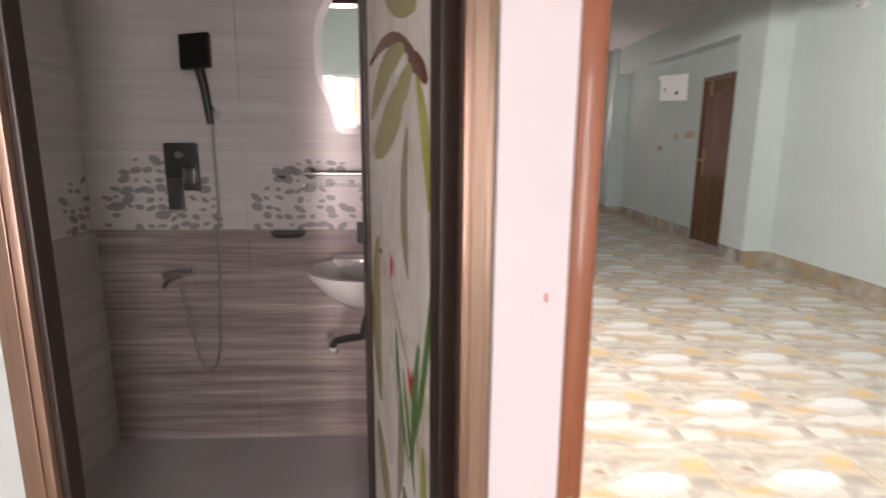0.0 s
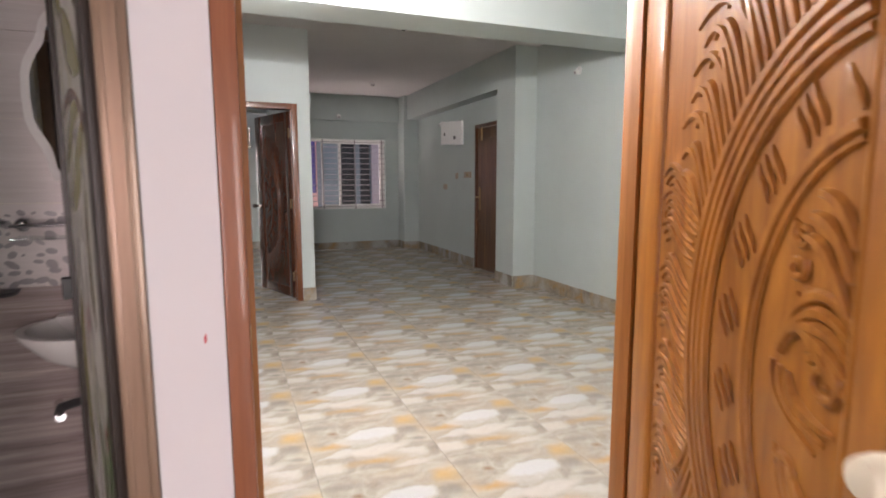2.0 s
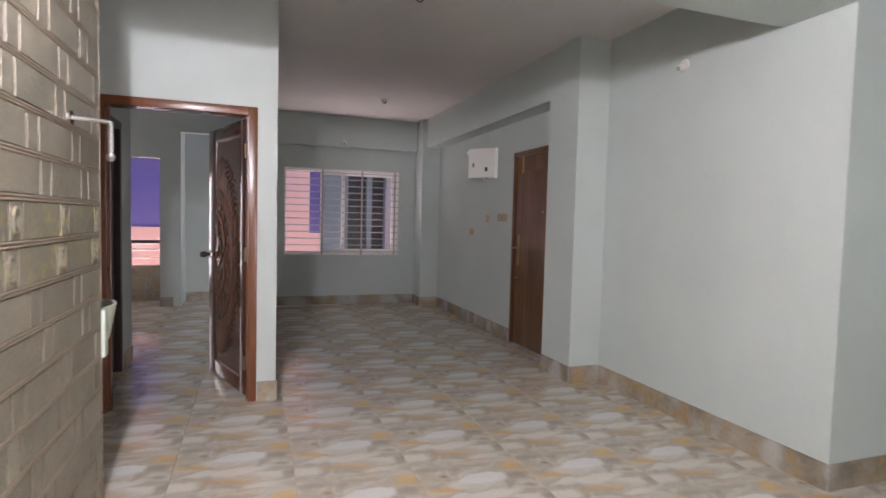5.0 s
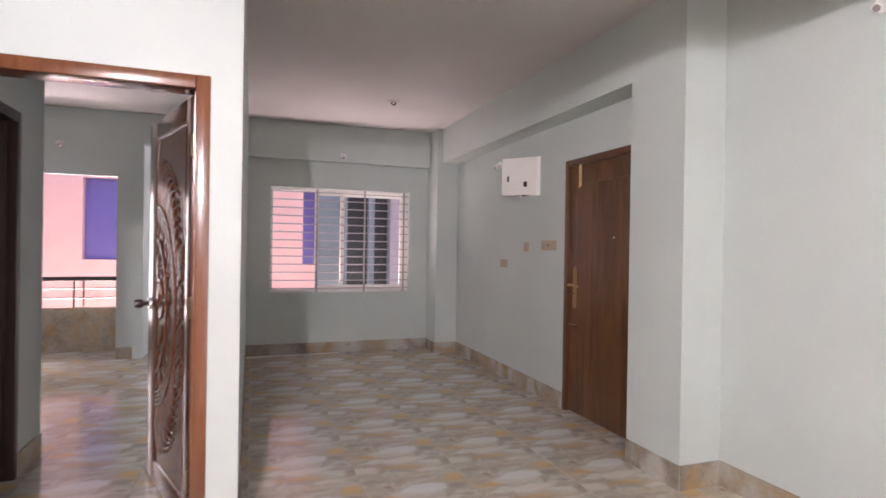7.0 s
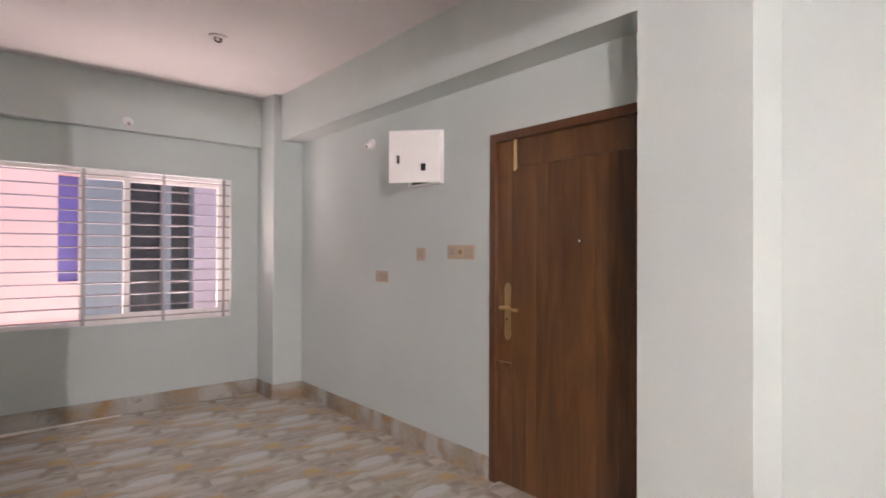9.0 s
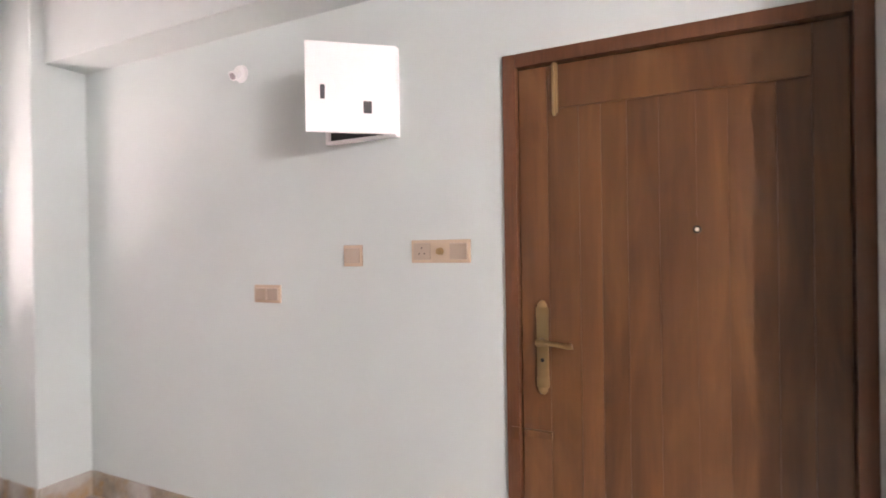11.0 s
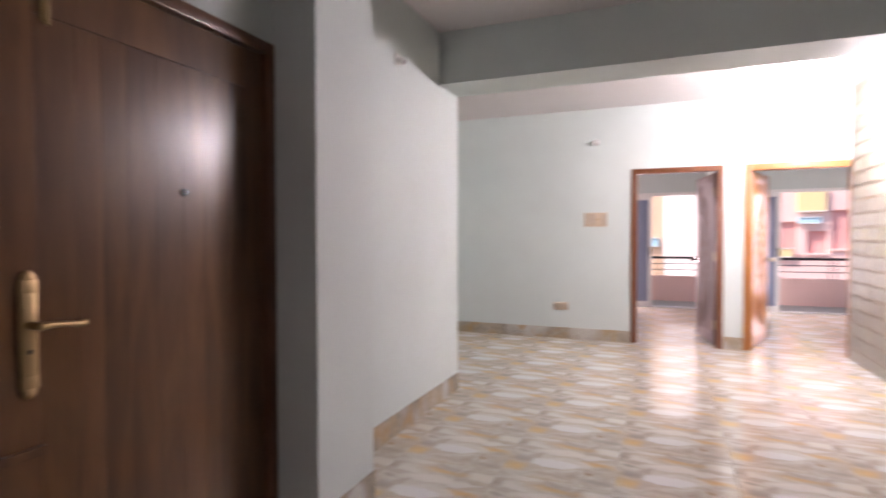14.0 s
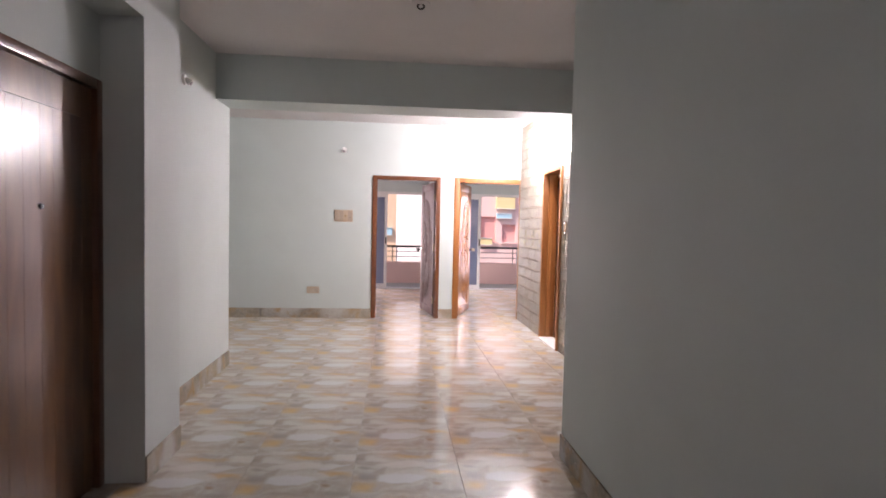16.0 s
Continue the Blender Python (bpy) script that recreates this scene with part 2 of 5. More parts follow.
def veneer():
    """Brown veneer with broad cloudy figure, each board a little different."""
    m = material("brown_veneer_board", (0.1, 0.045, 0.02), 0.28)
    v = coords(m, (5.0, 5.0, 1.0), "Object", 7.0)
    big = noise_tex(m, v, 1.5, 3, 0.55, 0.8)
    v2 = coords(m, (30, 30, 1.6), "Object", 5.0)
    grain = noise_tex(m, v2, 1.5, 4, 0.6, 0.3)
    c = ramp(m, big, [(0.34, (0.040, 0.015, 0.005)), (0.5, (0.110, 0.046, 0.015)), (0.66, (0.205, 0.094, 0.030))])
    c = mix(m, 0.28, c, ramp(m, grain, [(0.35, (0.035, 0.014, 0.007)), (0.7, (0.16, 0.075, 0.036))]))
    info = node(m, "ShaderNodeObjectInfo")
    c = mix(m, 0.42, c, ramp(m, info.outputs["Random"], [(0, (0.045, 0.018, 0.007)), (1, (0.17, 0.076, 0.030))]))
    wire(m, c, shader(m)["Base Color"])
    shader(m)["Coat Weight"].default_value = 0.25
    shader(m)["Coat Roughness"].default_value = 0.2
    return m


BOARD = veneer()
CHROME = material("chrome", (0.75, 0.75, 0.75), 0.12, 1.0)
GREY_HOSE = material("braided_grey_hose", (0.20, 0.195, 0.195), 0.45, 0.5)
BRASS = material("worn_brass", (0.42, 0.30, 0.16), 0.36, 1.0)
BRONZE = wood("bronze_aluminium", (0.20, 0.125, 0.085), (0.30, 0.20, 0.14), 0.3)
shader(BRONZE)["Metallic"].default_value = 0.45
BLACK = material("black_plastic", (0.012, 0.012, 0.013), 0.3)
DARK_PVC = material("dark_brown_pvc", (0.028, 0.018, 0.014), 0.35)
WHITE_PLASTIC = material("white_enamel", (0.82, 0.82, 0.81), 0.35)
CERAMIC = material("white_ceramic", (0.85, 0.84, 0.82), 0.08)
SWITCH = material("tan_switch_plate", (0.54, 0.43, 0.32), 0.25)
SWITCH_DARK = material("taupe_switch_rocker", (0.40, 0.325, 0.25), 0.3)
ALU = material("white_aluminium", (0.78, 0.77, 0.76), 0.35)
GREY_PLATE = material("gunmetal_plate", (0.10, 0.10, 0.105), 0.35, 0.6)
WRAP = material("creased_plastic_wrap", (0.75, 0.66, 0.52), 0.35)
MIRROR = material("mirror_silver", (0.86, 0.9, 0.9), 0.02, 1.0)
LILAC = paint("lilac_white_wall_paint", (0.73, 0.70, 0.735), 0.6)
LILAC_FACADE = paint("lilac_facade_paint", (0.46, 0.38, 0.42), 0.8)
PINK = paint("pink_facade_paint", (0.90, 0.56, 0.53), 0.8)
PEACH = paint("peach_facade_paint", (0.86, 0.58, 0.38), 0.8)
GREY_FACADE = paint("blue_grey_facade_paint", (0.22, 0.245, 0.275), 0.8)
RED_FACADE = paint("rose_facade_paint", (0.93, 0.64, 0.57), 0.8)
BLUE_SHUTTER = material("violet_blue_shutter", (0.15, 0.13, 0.42), 0.5)
# Near-black colour stands in for the shade inside openings.
SHADE_BLACK = material("painted_shade_black", (0.02, 0.02, 0.024), 0.6)
YELLOW = material("yellow_sign_paint", (0.85, 0.68, 0.34), 0.5)
RED_SHUTTER = material("red_painted_shutter", (0.78, 0.40, 0.36), 0.5)
CYAN = material("cyan_sign_paint", (0.42, 0.66, 0.74), 0.5)
IRON = material("painted_grille_iron", (0.34, 0.31, 0.32), 0.45, 0.3)
RAIL_BLACK = material("black_railing_paint", (0.02, 0.018, 0.018), 0.4)
# Unseen ground, made paler to throw sunlight back onto the house fronts.
GROUND_BOUNCE = paint("pale_bounce_ground", (0.26, 0.24, 0.22), 0.9)
CABINET_GREEN = paint("dark_green_cabinet", (0.075, 0.10, 0.085), 0.35)
SLAB_GREEN = paint("pale_green_counter", (0.62, 0.72, 0.62), 0.25)

GLASS = material("clear_window_glass", (0.9, 0.95, 0.95), 0.02)
shader(GLASS)["Transmission Weight"].default_value = 1.0
shader(GLASS)["IOR"].default_value = 1.2
BLUE_GLASS = material("blue_tinted_glass", (0.28, 0.33, 0.48), 0.12)
shader(BLUE_GLASS)["Transmission Weight"].default_value = 0.3

LAMP_ON = material("lit_bulb", (1, 1, 1), 0.4)
shader(LAMP_ON)["Emission Color"].default_value = (0.86, 0.93, 1.0, 1)
shader(LAMP_ON)["Emission Strength"].default_value = 30.0


def brick_tile(name, printed=False):
    """Olive-beige wall tile with a crackled relief; the printed kind has ochre and green blotches."""
    m = material(name, (0.4, 0.36, 0.28), 0.42)
    v = coords(m, (1, 1, 1), "World")
    a = noise_tex(m, v, 5, 5, 0.6)
    b = noise_tex(m, v, 62, 4, 0.6, 1.4)
    fine = noise_tex(m, v, 160, 3, 0.6)
    c = ramp(m, a, [(0.32, (0.155, 0.138, 0.10)), (0.52, (0.225, 0.203, 0.15)), (0.7, (0.27, 0.24, 0.165))])
    c = mix(m, 0.3, c, ramp(m, b, [(0.35, (0.15, 0.13, 0.095)), (0.65, (0.47, 0.44, 0.36))]))
    info = node(m, "ShaderNodeObjectInfo")
    c = mix(m, 0.2, c, ramp(m, info.outputs["Random"], [(0, (0.28, 0.27, 0.23)), (1, (0.42, 0.39, 0.32))]))
    if printed:
        spots = noise_tex(m, v, 17, 3, 0.6, 0.9)
        c = mix(m, ramp(m, spots, [(0.52, (0, 0, 0)), (0.68, (0.7, 0.7, 0.7))]), c, (0.44, 0.36, 0.13))
        green = noise_tex(m, v, 23, 3, 0.6, 1.3)
        c = mix(m, ramp(m, green, [(0.55, (0, 0, 0)), (0.68, (0.6, 0.6, 0.6))]), c, (0.20, 0.23, 0.08))
    wire(m, c, shader(m)["Base Color"])
    h = mix(m, 0.25, b, fine)
    bump(m, h, 0.75, 0.012)
    return m


# Self-lit surface: brightness of the far distance is given as emission.
HAZE_GLOW = material("glowing_haze_board", (1, 1, 1), 1.0)
shader(HAZE_GLOW)["Base Color"].default_value = (0, 0, 0, 1)
shader(HAZE_GLOW)["Emission Color"].default_value = (1.0, 0.88, 0.84, 1)
shader(HAZE_GLOW)["Emission Strength"].default_value = 0.9

OLIVE = brick_tile("olive_stone_wall_tile")
OLIVE_DECOR = brick_tile("printed_olive_wall_tile", True)
OLIVE_JOINT = paint("brown_tile_joint", (0.27, 0.22, 0.165), 0.6)
OLIVE_RIB = paint("tan_tile_rib", (0.36, 0.30, 0.225), 0.5)


def streaked(name, stops, scale, rough):
    m = material(name, stops[0][1], rough)
    v = coords(m, (0.5, 0.5, scale), "World")
    a = noise_tex(m, v, 2.2, 5, 0.6, 0.2)
    v2 = coords(m, (2, 2, scale * 4), "World")
    b = noise_tex(m, v2, 2.0, 4, 0.7, 0.2)
    c = mix(m, 0.35, ramp(m, a, stops), ramp(m, b, stops))
    wire(m, c, shader(m)["Base Color"])
    return m


BATH_LOW = streaked("striped_grey_brown_bath_tile", [(0.3, (0.22, 0.178, 0.17)), (0.5, (0.37, 0.305, 0.29)), (0.68, (0.64, 0.55, 0.53))], 14, 0.2)
# Paler version of the low tile: the side wall's stronger light as colour.
BATH_LOW_LIT = streaked("lit_side_bath_tile", [(0.3, (0.42, 0.375, 0.34)), (0.5, (0.54, 0.49, 0.45)), (0.68, (0.66, 0.61, 0.57))], 9, 0.2)
BATH_HIGH = streaked("pale_streaked_bath_tile", [(0.3, (0.56, 0.515, 0.50)), (0.55, (0.67, 0.625, 0.61)), (0.7, (0.75, 0.71, 0.70))], 12, 0.2)
BATH_BAND = streaked("pale_band_bath_tile", [(0.3, (0.6, 0.555, 0.54)), (0.55, (0.70, 0.655, 0.64)), (0.7, (0.76, 0.72, 0.71))], 10, 0.2)
PEBBLE_GREY = material("grey_printed_pebble", (0.34, 0.325, 0.33), 0.25)
BATH_FLOOR = streaked("grey_bath_floor_tile", [(0.3, (0.50, 0.475, 0.49)), (0.6, (0.62, 0.595, 0.61))], 6, 0.35)


def art_glass():
    m = material("painted_lily_door_panel", (0.7, 0.7, 0.6), 0.3)
    v = coords(m, (4.5, 4.5, 2.6), "Object")
    a = noise_tex(m, v, 1.0, 3, 0.5, 2.2)
    b = noise_tex(m, v, 3.2, 4, 0.55, 1.2)
    c = ramp(m, a, [(0.26, (0.30, 0.31, 0.13)), (0.38, (0.60, 0.60, 0.44)), (0.47, (0.80, 0.80, 0.75)), (0.64, (0.83, 0.83, 0.79)), (0.76, (0.58, 0.57, 0.38))])
    c = mix(m, 0.22, c, ramp(m, b, [(0.32, (0.3, 0.31, 0.14)), (0.55, (0.83, 0.83, 0.78))]))
    wire(m, c, shader(m)["Base Color"])
    return m


ART = art_glass()
ART_GREEN = material("painted_green_blade", (0.10, 0.24, 0.055), 0.2)
ART_OLIVE = material("painted_olive_petal", (0.40, 0.39, 0.18), 0.2)
ART_WHITE = material("painted_white_petal", (0.80, 0.80, 0.76), 0.2)
ART_LIME = material("painted_lime_petal", (0.42, 0.44, 0.10), 0.2)
ART_GREY = material("painted_grey_olive_shade", (0.33, 0.30, 0.20), 0.2)
ART_RED = material("painted_red_bud", (0.55, 0.04, 0.06), 0.2)
ART_BROWN = material("painted_brown_stem", (0.17, 0.07, 0.03), 0.2)


# ---- building helpers ----
H = 2.86


def box(bm, x0, x1, y0, y1, z0, z1, bev=0.0):
    m = Matrix.LocRotScale(((x0 + x1) / 2, (y0 + y1) / 2, (z0 + z1) / 2), None, (abs(x1 - x0), abs(y1 - y0), abs(z1 - z0)))
    made = bmesh.ops.create_cube(bm, size=1, matrix=m)
    if bev:
        edges = list({e for v in made["verts"] for e in v.link_edges})
        bmesh.ops.bevel(bm, geom=edges, offset=bev, segments=2, affect="EDGES", profile=0.6)
    return bm


def cyl(bm, a, b, r, r2=None, n=16):
    a, b = Vector(a), Vector(b)
    turn = (b - a).to_track_quat("Z", "Y").to_matrix().to_4x4()
    m = Matrix.Translation((a + b) / 2) @ turn
    bmesh.ops.create_cone(bm, cap_ends=True, segments=n, radius1=r, radius2=r if r2 is None else r2, depth=(b - a).length, matrix=m)
    return bm


def ball(bm, at, r, sx=1, sy=1, sz=1):
    m = Matrix.LocRotScale(at, None, (sx, sy, sz))
    bmesh.ops.create_uvsphere(bm, u_segments=16, v_segments=10, radius=r, matrix=m)
    return bm


def sweep(bm, pts, radii, n=6, flat=1.0):
    """A tapering round bar along a line of points; flat squashes it in y."""
    pts = [Vector(p) for p in pts]
    rings = []
    for i, p in enumerate(pts):
        d = (pts[min(i + 1, len(pts) - 1)] - pts[max(i - 1, 0)]).normalized()
        side = d.cross(Vector((0, 1, 0)))
        side = Vector((1, 0, 0)) if side.length < 0.05 else side.normalized()
        up = side.cross(d).normalized()
        r = radii[i] if isinstance(radii, (list, tuple)) else radii
        rings.append([bm.verts.new(p + side * r * math.cos(a) + up * r * flat * math.sin(a)) for a in [k * math.tau / n for k in range(n)]])
    for ra, rb in zip(rings, rings[1:]):
        for k in range(n):
            bm.faces.new((ra[k], ra[(k + 1) % n], rb[(k + 1) % n], rb[k]))
    bm.faces.new(rings[0][::-1])
    bm.faces.new(rings[-1])
    return bm


def finish(name, bm, mat, smooth=False):
    bmesh.ops.recalc_face_normals(bm, faces=bm.faces)
    me = bpy.data.meshes.new(name)
    bm.to_mesh(me)
    bm.free()
    me.materials.append(mat)
    if smooth:
        for p in me.polygons:
            p.use_smooth = True
        me.set_sharp_from_angle(angle=radians(42))
    return me


def part(name, bm, mat, parent, label="", smooth=False, at=None):
    ob = new(name, finish(name, bm, mat, smooth))
    ob.parent = parent
    if at is not None:
        ob.matrix_local = at
    return tagged(ob, label)


def thing(name, at, label, category, group="", kind=""):
    ob = new(name)
    ob.empty_display_size = 0.1
    ob.matrix_world = at
    return tagged(ob, label, category, group, kind)


def bb():
    return bmesh.new()


def setting(name, bm, mat, label, category, smooth=False):
    return tagged(new(name, finish(name, bm, mat, smooth)), label, category, "", "structure")


def wall(name, axis, lo, hi, a, b, holes=(), mat=None, z0=0.0, z1=H, label="mint painted plaster wall, smooth and plain", category="wall"):
    """A wall across axis from lo to hi, running from a to b, with holes (a, b, z0, z1)."""
    bm = bb()

    def put(s, e, q0, q1):
        if e - s < 1e-4 or q1 - q0 < 1e-4:
            return
        if axis == "y":
            box(bm, s, e, lo, hi, q0, q1)
        else:
            box(bm, lo, hi, s, e, q0, q1)
    pos = a
    for h in sorted(holes):
        put(pos, h[0], z0, z1)
        put(h[0], h[1], z0, h[2])
        put(h[0], h[1], h[3], z1)
        pos = h[1]
    put(pos, b, z0, z1)
    return setting(name, bm, mat or WALL, label, category)


# ---- large structure ----
floor = setting("floor", box(bb(), -2.4, 4.95, -2.62, 11.2, -0.2, -0.012), GROUT, "glossy cream and gold pebble-print tiled floor", "floor")
ceiling = setting("ceiling", box(bb(), -2.4, 4.95, -2.62, 10.7, H, H + 0.15), CEIL, "plain off-white painted ceiling", "ceiling")

BATH = (-0.782, 0.004)
D2 = (0.127, 1.17)
D1 = (1.374, 2.376)
wall("wall_south", "y", 1.08, 1.18, -2.4, 4.74, [(*BATH, 0, 2.1), (*D2, 0, 2.1), (*D1, 0, 2.1)])
wall("wall_partition_bedrooms", "x", 1.24, 1.32, -2.5, 1.08)
wall("wall_room_a_west", "x", -1.75, -1.6, -2.5, 1.08)
wall("wall_alcove_east", "x", 4.74, 4.95, -2.62, 3.82)
wall("wall_alcove_return", "y", 3.82, 4.0, 3.63, 4.95)
wall("wall_east_hall", "x", 3.63, 3.8, 4.0, 6.25)
wall("wall_entrance", "x", 3.555, 3.8, 6.25, 10.28, [(6.25, 7.344, 0, 2.096)])
wall("wall_entrance_outside", "x", 4.05, 4.12, 6.1, 7.6, mat=DARK_WOOD, label="dark closed stair landing behind the entrance door")
wall("wall_window", "y", 10.28, 10.45, 0.88, 3.8, [(1.265, 3.01, 0.765, 2.066)])
wall("wall_living_west", "x", 0.88, 1.0, 6.12, 10.28)
wall("wall_bedroom_door", "y", 6.0, 6.12, -0.95, 1.0, [(-0.13, 0.866, 0, 2.1)])
wall("wall_corridor_west", "x", -1.05, -0.95, 4.75, 6.12)
wall("wall_kitchen_north", "y", 4.64, 4.75, -2.3, 0.055, mat=CREAM, label="cream kitchen wall in flat paint")
wall("wall_kitchen_west", "x", -2.3, -2.2, 1.18, 4.75, [(3.1, 4.1, 1.0, 2.0)], mat=CREAM, label="cream kitchen wall with a window opening")
wall("wall_kitchen_south", "y", 2.42, 2.52, -2.3, 0.055, mat=CREAM, label="cream wall between kitchen and bathroom")
wall("wall_bath_west", "x", -1.55, -1.414, 1.18, 2.42, label="tiled bathroom side wall behind the shower")
wall("wall_hall_west", "x", 0.055, 0.172, 1.18, 4.75, [(2.5, 3.26, 0, 2.1)], mat=OLIVE_JOINT, label="hall wall clad in olive stone-pattern tiles")
wall("wall_bath_inner", "x", -0.3, -0.2, 6.12, 7.45, [(6.25, 7.08, 0, 2.08)])
wall("wall_bath_end", "y", 7.35, 7.45, -2.3, -0.2)
wall("wall_bedroom_west", "x", -2.4, -2.3, 6.12, 11.2)
wall("wall_bedroom_north", "y", 10.5, 10.62, -2.3, -0.24, [(-1.55, -0.41, 0, 2.11)])
wall("wall_niche_back", "y", 11.0, 11.1, -0.24, 0.95)
wall("wall_niche_side", "x", -0.24, -0.14, 10.5, 11.0, label="mint side wall of the recessed niche")
wall("wall_niche_lintel", "y", 10.45, 10.6, -0.14, 0.88, z0=2.49, label="mint lintel over the recessed niche")
# Second hole runs on past its door to hold an unseen fill lamp.
wall("wall_room_south", "y", -2.62, -2.5, -1.75, 4.95, [(-1.5, 1.16, 0, 2.08), (1.32, 3.45, 0, 2.08)])

# beams and columns
setting("trim_door_strip", box(bb(), 0.006, 0.126, 1.074, 1.082, 0, 2.3), LILAC, "lilac-white painted strip between the doors", "trim")
setting("beam_hall", box(bb(), 0.172, 3.63, 3.82, 4.22, 2.463, H), WALL, "mint painted concrete ceiling beam", "beam")
setting("beam_entrance", box(bb(), 3.34, 3.56, 6.25, 9.9, 2.43, H), WALL, "mint painted beam above the entrance door", "beam")
setting("beam_window", box(bb(), 1.0, 3.28, 10.2, 10.29, 2.40, H), WALL, "mint painted beam above the window", "beam")
setting("column_hall", box(bb(), 3.34, 3.64, 5.79, 6.25, 0, H), WALL, "mint painted square column", "column")
setting("column_corner", box(bb(), 3.27, 3.56, 9.9, 10.29, 0, H), WALL, "mint painted corner column", "column")

# ---- outdoors ----
setting("ground", box(bb(), -300, 300, -300, 300, -6.3, -6.2), GROUND_BOUNCE, "grey street ground far below", "ground")
setting("balcony_north_slab", box(bb(), -2.4, 0.9, 10.62, 11.25, -0.2, -0.004), GROUT, "narrow balcony slab beyond the bedroom", "balcony")
setting("balcony_south_slab", box(bb(), -2.0, 4.95, -3.75, -2.62, -0.2, -0.004), GROUT, "pale balcony slab beyond the bedrooms", "balcony")
setting("balcony_ceiling", box(bb(), -2.0, 4.95, -3.75, -2.62, 2.55, 2.7), CEIL, "plain balcony soffit", "balcony")
setting("parapet_north", box(bb(), -2.3, 0.3, 11.12, 11.22, 0, 0.54), SKIRT, "low balcony parapet clad in veined stone", "parapet")
setting("parapet_south", box(bb(), -2.0, 4.95, -3.75, -3.63, 0, 0.5), RED_FACADE, "low rose-painted balcony parapet", "parapet")


def railing(x0, x1, y, z0, z1, label):
    t = thing("balcony_railing", pose(x0, y, z0), label, "railing")
    part("top_rail", box(bb(), 0, x1 - x0, -0.03, 0.03, z1 - z0 - 0.05, z1 - z0, 0.008), RAIL_BLACK, t)
    for k in (1, 2):
        zz = (z1 - z0) * k / 3.2
        part("bar", cyl(bb(), (0, 0, zz), (x1 - x0, 0, zz), 0.009, n=8), RAIL_BLACK, t)
    n = max(2, int((x1 - x0) / 0.9) + 1)
    for k in range(n):
        xx = 0.02 + (x1 - x0 - 0.04) * k / (n - 1)
        for o in (0, 0.1):
            if xx + o < x1 - x0:
                part("post", cyl(bb(), (xx + o, 0, 0), (xx + o, 0, z1 - z0 - 0.04), 0.011, n=8), RAIL_BLACK, t)
    return t


railing(-2.2, 0.2, 11.17, 0.54, 0.92, "black metal balcony railing on a stone parapet")
railing(-1.9, 4.9, -3.69, 0.5, 0.89, "black metal balcony railing on a stone parapet")


def facade(name, x0, x1, y, facing, mat, label, windows, z0=-6.2, z1=9.0, ledge=True):
    """A neighbouring house front with recessed windows; facing is +1 or -1 in y."""
    t = thing(name, pose(x0, y, z0), label, "building")
    w, h = x1 - x0, z1 - z0
    xs = sorted({0.0, w, *[a - x0 for a, *_ in windows], *[b - x0 for _, b, *_ in windows]})
    for s, e in zip(xs, xs[1:]):
        cuts = sorted((q0 - z0, q1 - z0) for a, b, q0, q1, *_ in windows if a - x0 <= s + 1e-5 and b - x0 >= e - 1e-5)
        pos = 0.0
        for q0, q1 in cuts:
            part("front_wall", box(bb(), s, e, 0, -facing * 0.25, pos, q0), mat, t)
            pos = q1
        part("front_wall", box(bb(), s, e, 0, -facing * 0.25, pos, h), mat, t)
    part("back_wall", box(bb(), 0, w, -facing * 0.6, -facing * 4, 0, h), mat, t)
    for a, b, q0, q1, pane in windows:
        win = part("window", box(bb(), a - x0, b - x0, -facing * 0.12, -facing * 0.16, q0 - z0, q1 - z0), pane, t)
        if pane is not BLUE_SHUTTER:
            part("window_sill", box(bb(), a - x0 - 0.06, b - x0 + 0.06, facing * 0.08, -facing * 0.2, q0 - z0 - 0.06, q0 - z0), mat, win)
    if mat is not PINK:
        return t
    for k in range(int((z1 - z0) / 0.25)):
        zz = 0.25 * k
        if not any(q0 - z0 - 0.08 < zz < q1 - z0 + 0.02 for _, _, q0, q1, _ in windows):
            part("plaster_band", box(bb(), 0, w, 0, facing * 0.012, zz, zz + 0.018), mat, t)
    return t


facade("house_pink", -9, 2.125, 13.0, -1, PINK, "pink rendered house with violet-blue shutters", [(-1.38, -0.5, 1.08, 2.34, BLUE_SHUTTER), (1.89, 2.11, 1.01, 2.31, BLUE_SHUTTER), (-4.6, -3.6, 1.08, 2.34, BLUE_SHUTTER), (-1.38, -0.5, 4.1, 5.4, BLUE_SHUTTER), (1.89, 2.11, 4.1, 5.4, BLUE_SHUTTER), (-1.38, -0.5, -1.9, -0.7, BLUE_SHUTTER)])
# Dark windows are flat near-black panes, unlit rooms put into their colour.
facade("house_grey", 2.135, 3.425, 13.02, -1, GREY_FACADE, "blue-grey house with two dark open windows", [(2.66, 3.04, -0.6, 3.6, SHADE_BLACK), (3.15, 3.41, -0.6, 3.6, SHADE_BLACK)])
facade("house_rose", 3.435, 9, 13.0, -1, LILAC_FACADE, "pale lilac rendered house beside the grey one", [(4.6, 5.6, 0.9, 2.4, SHADE_BLACK), (4.6, 5.6, 4.0, 5.4, SHADE_BLACK)])
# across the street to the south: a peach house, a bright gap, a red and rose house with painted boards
facade("house_street_peach", 1.98, 9, -11.0, 1, PEACH, "peach and cream house across the street", [(5.0, 6.4, -0.6, 1.0, SHADE_BLACK), (2.9, 3.5, -0.6, 1.2, SHADE_BLACK)], z1=4.6)
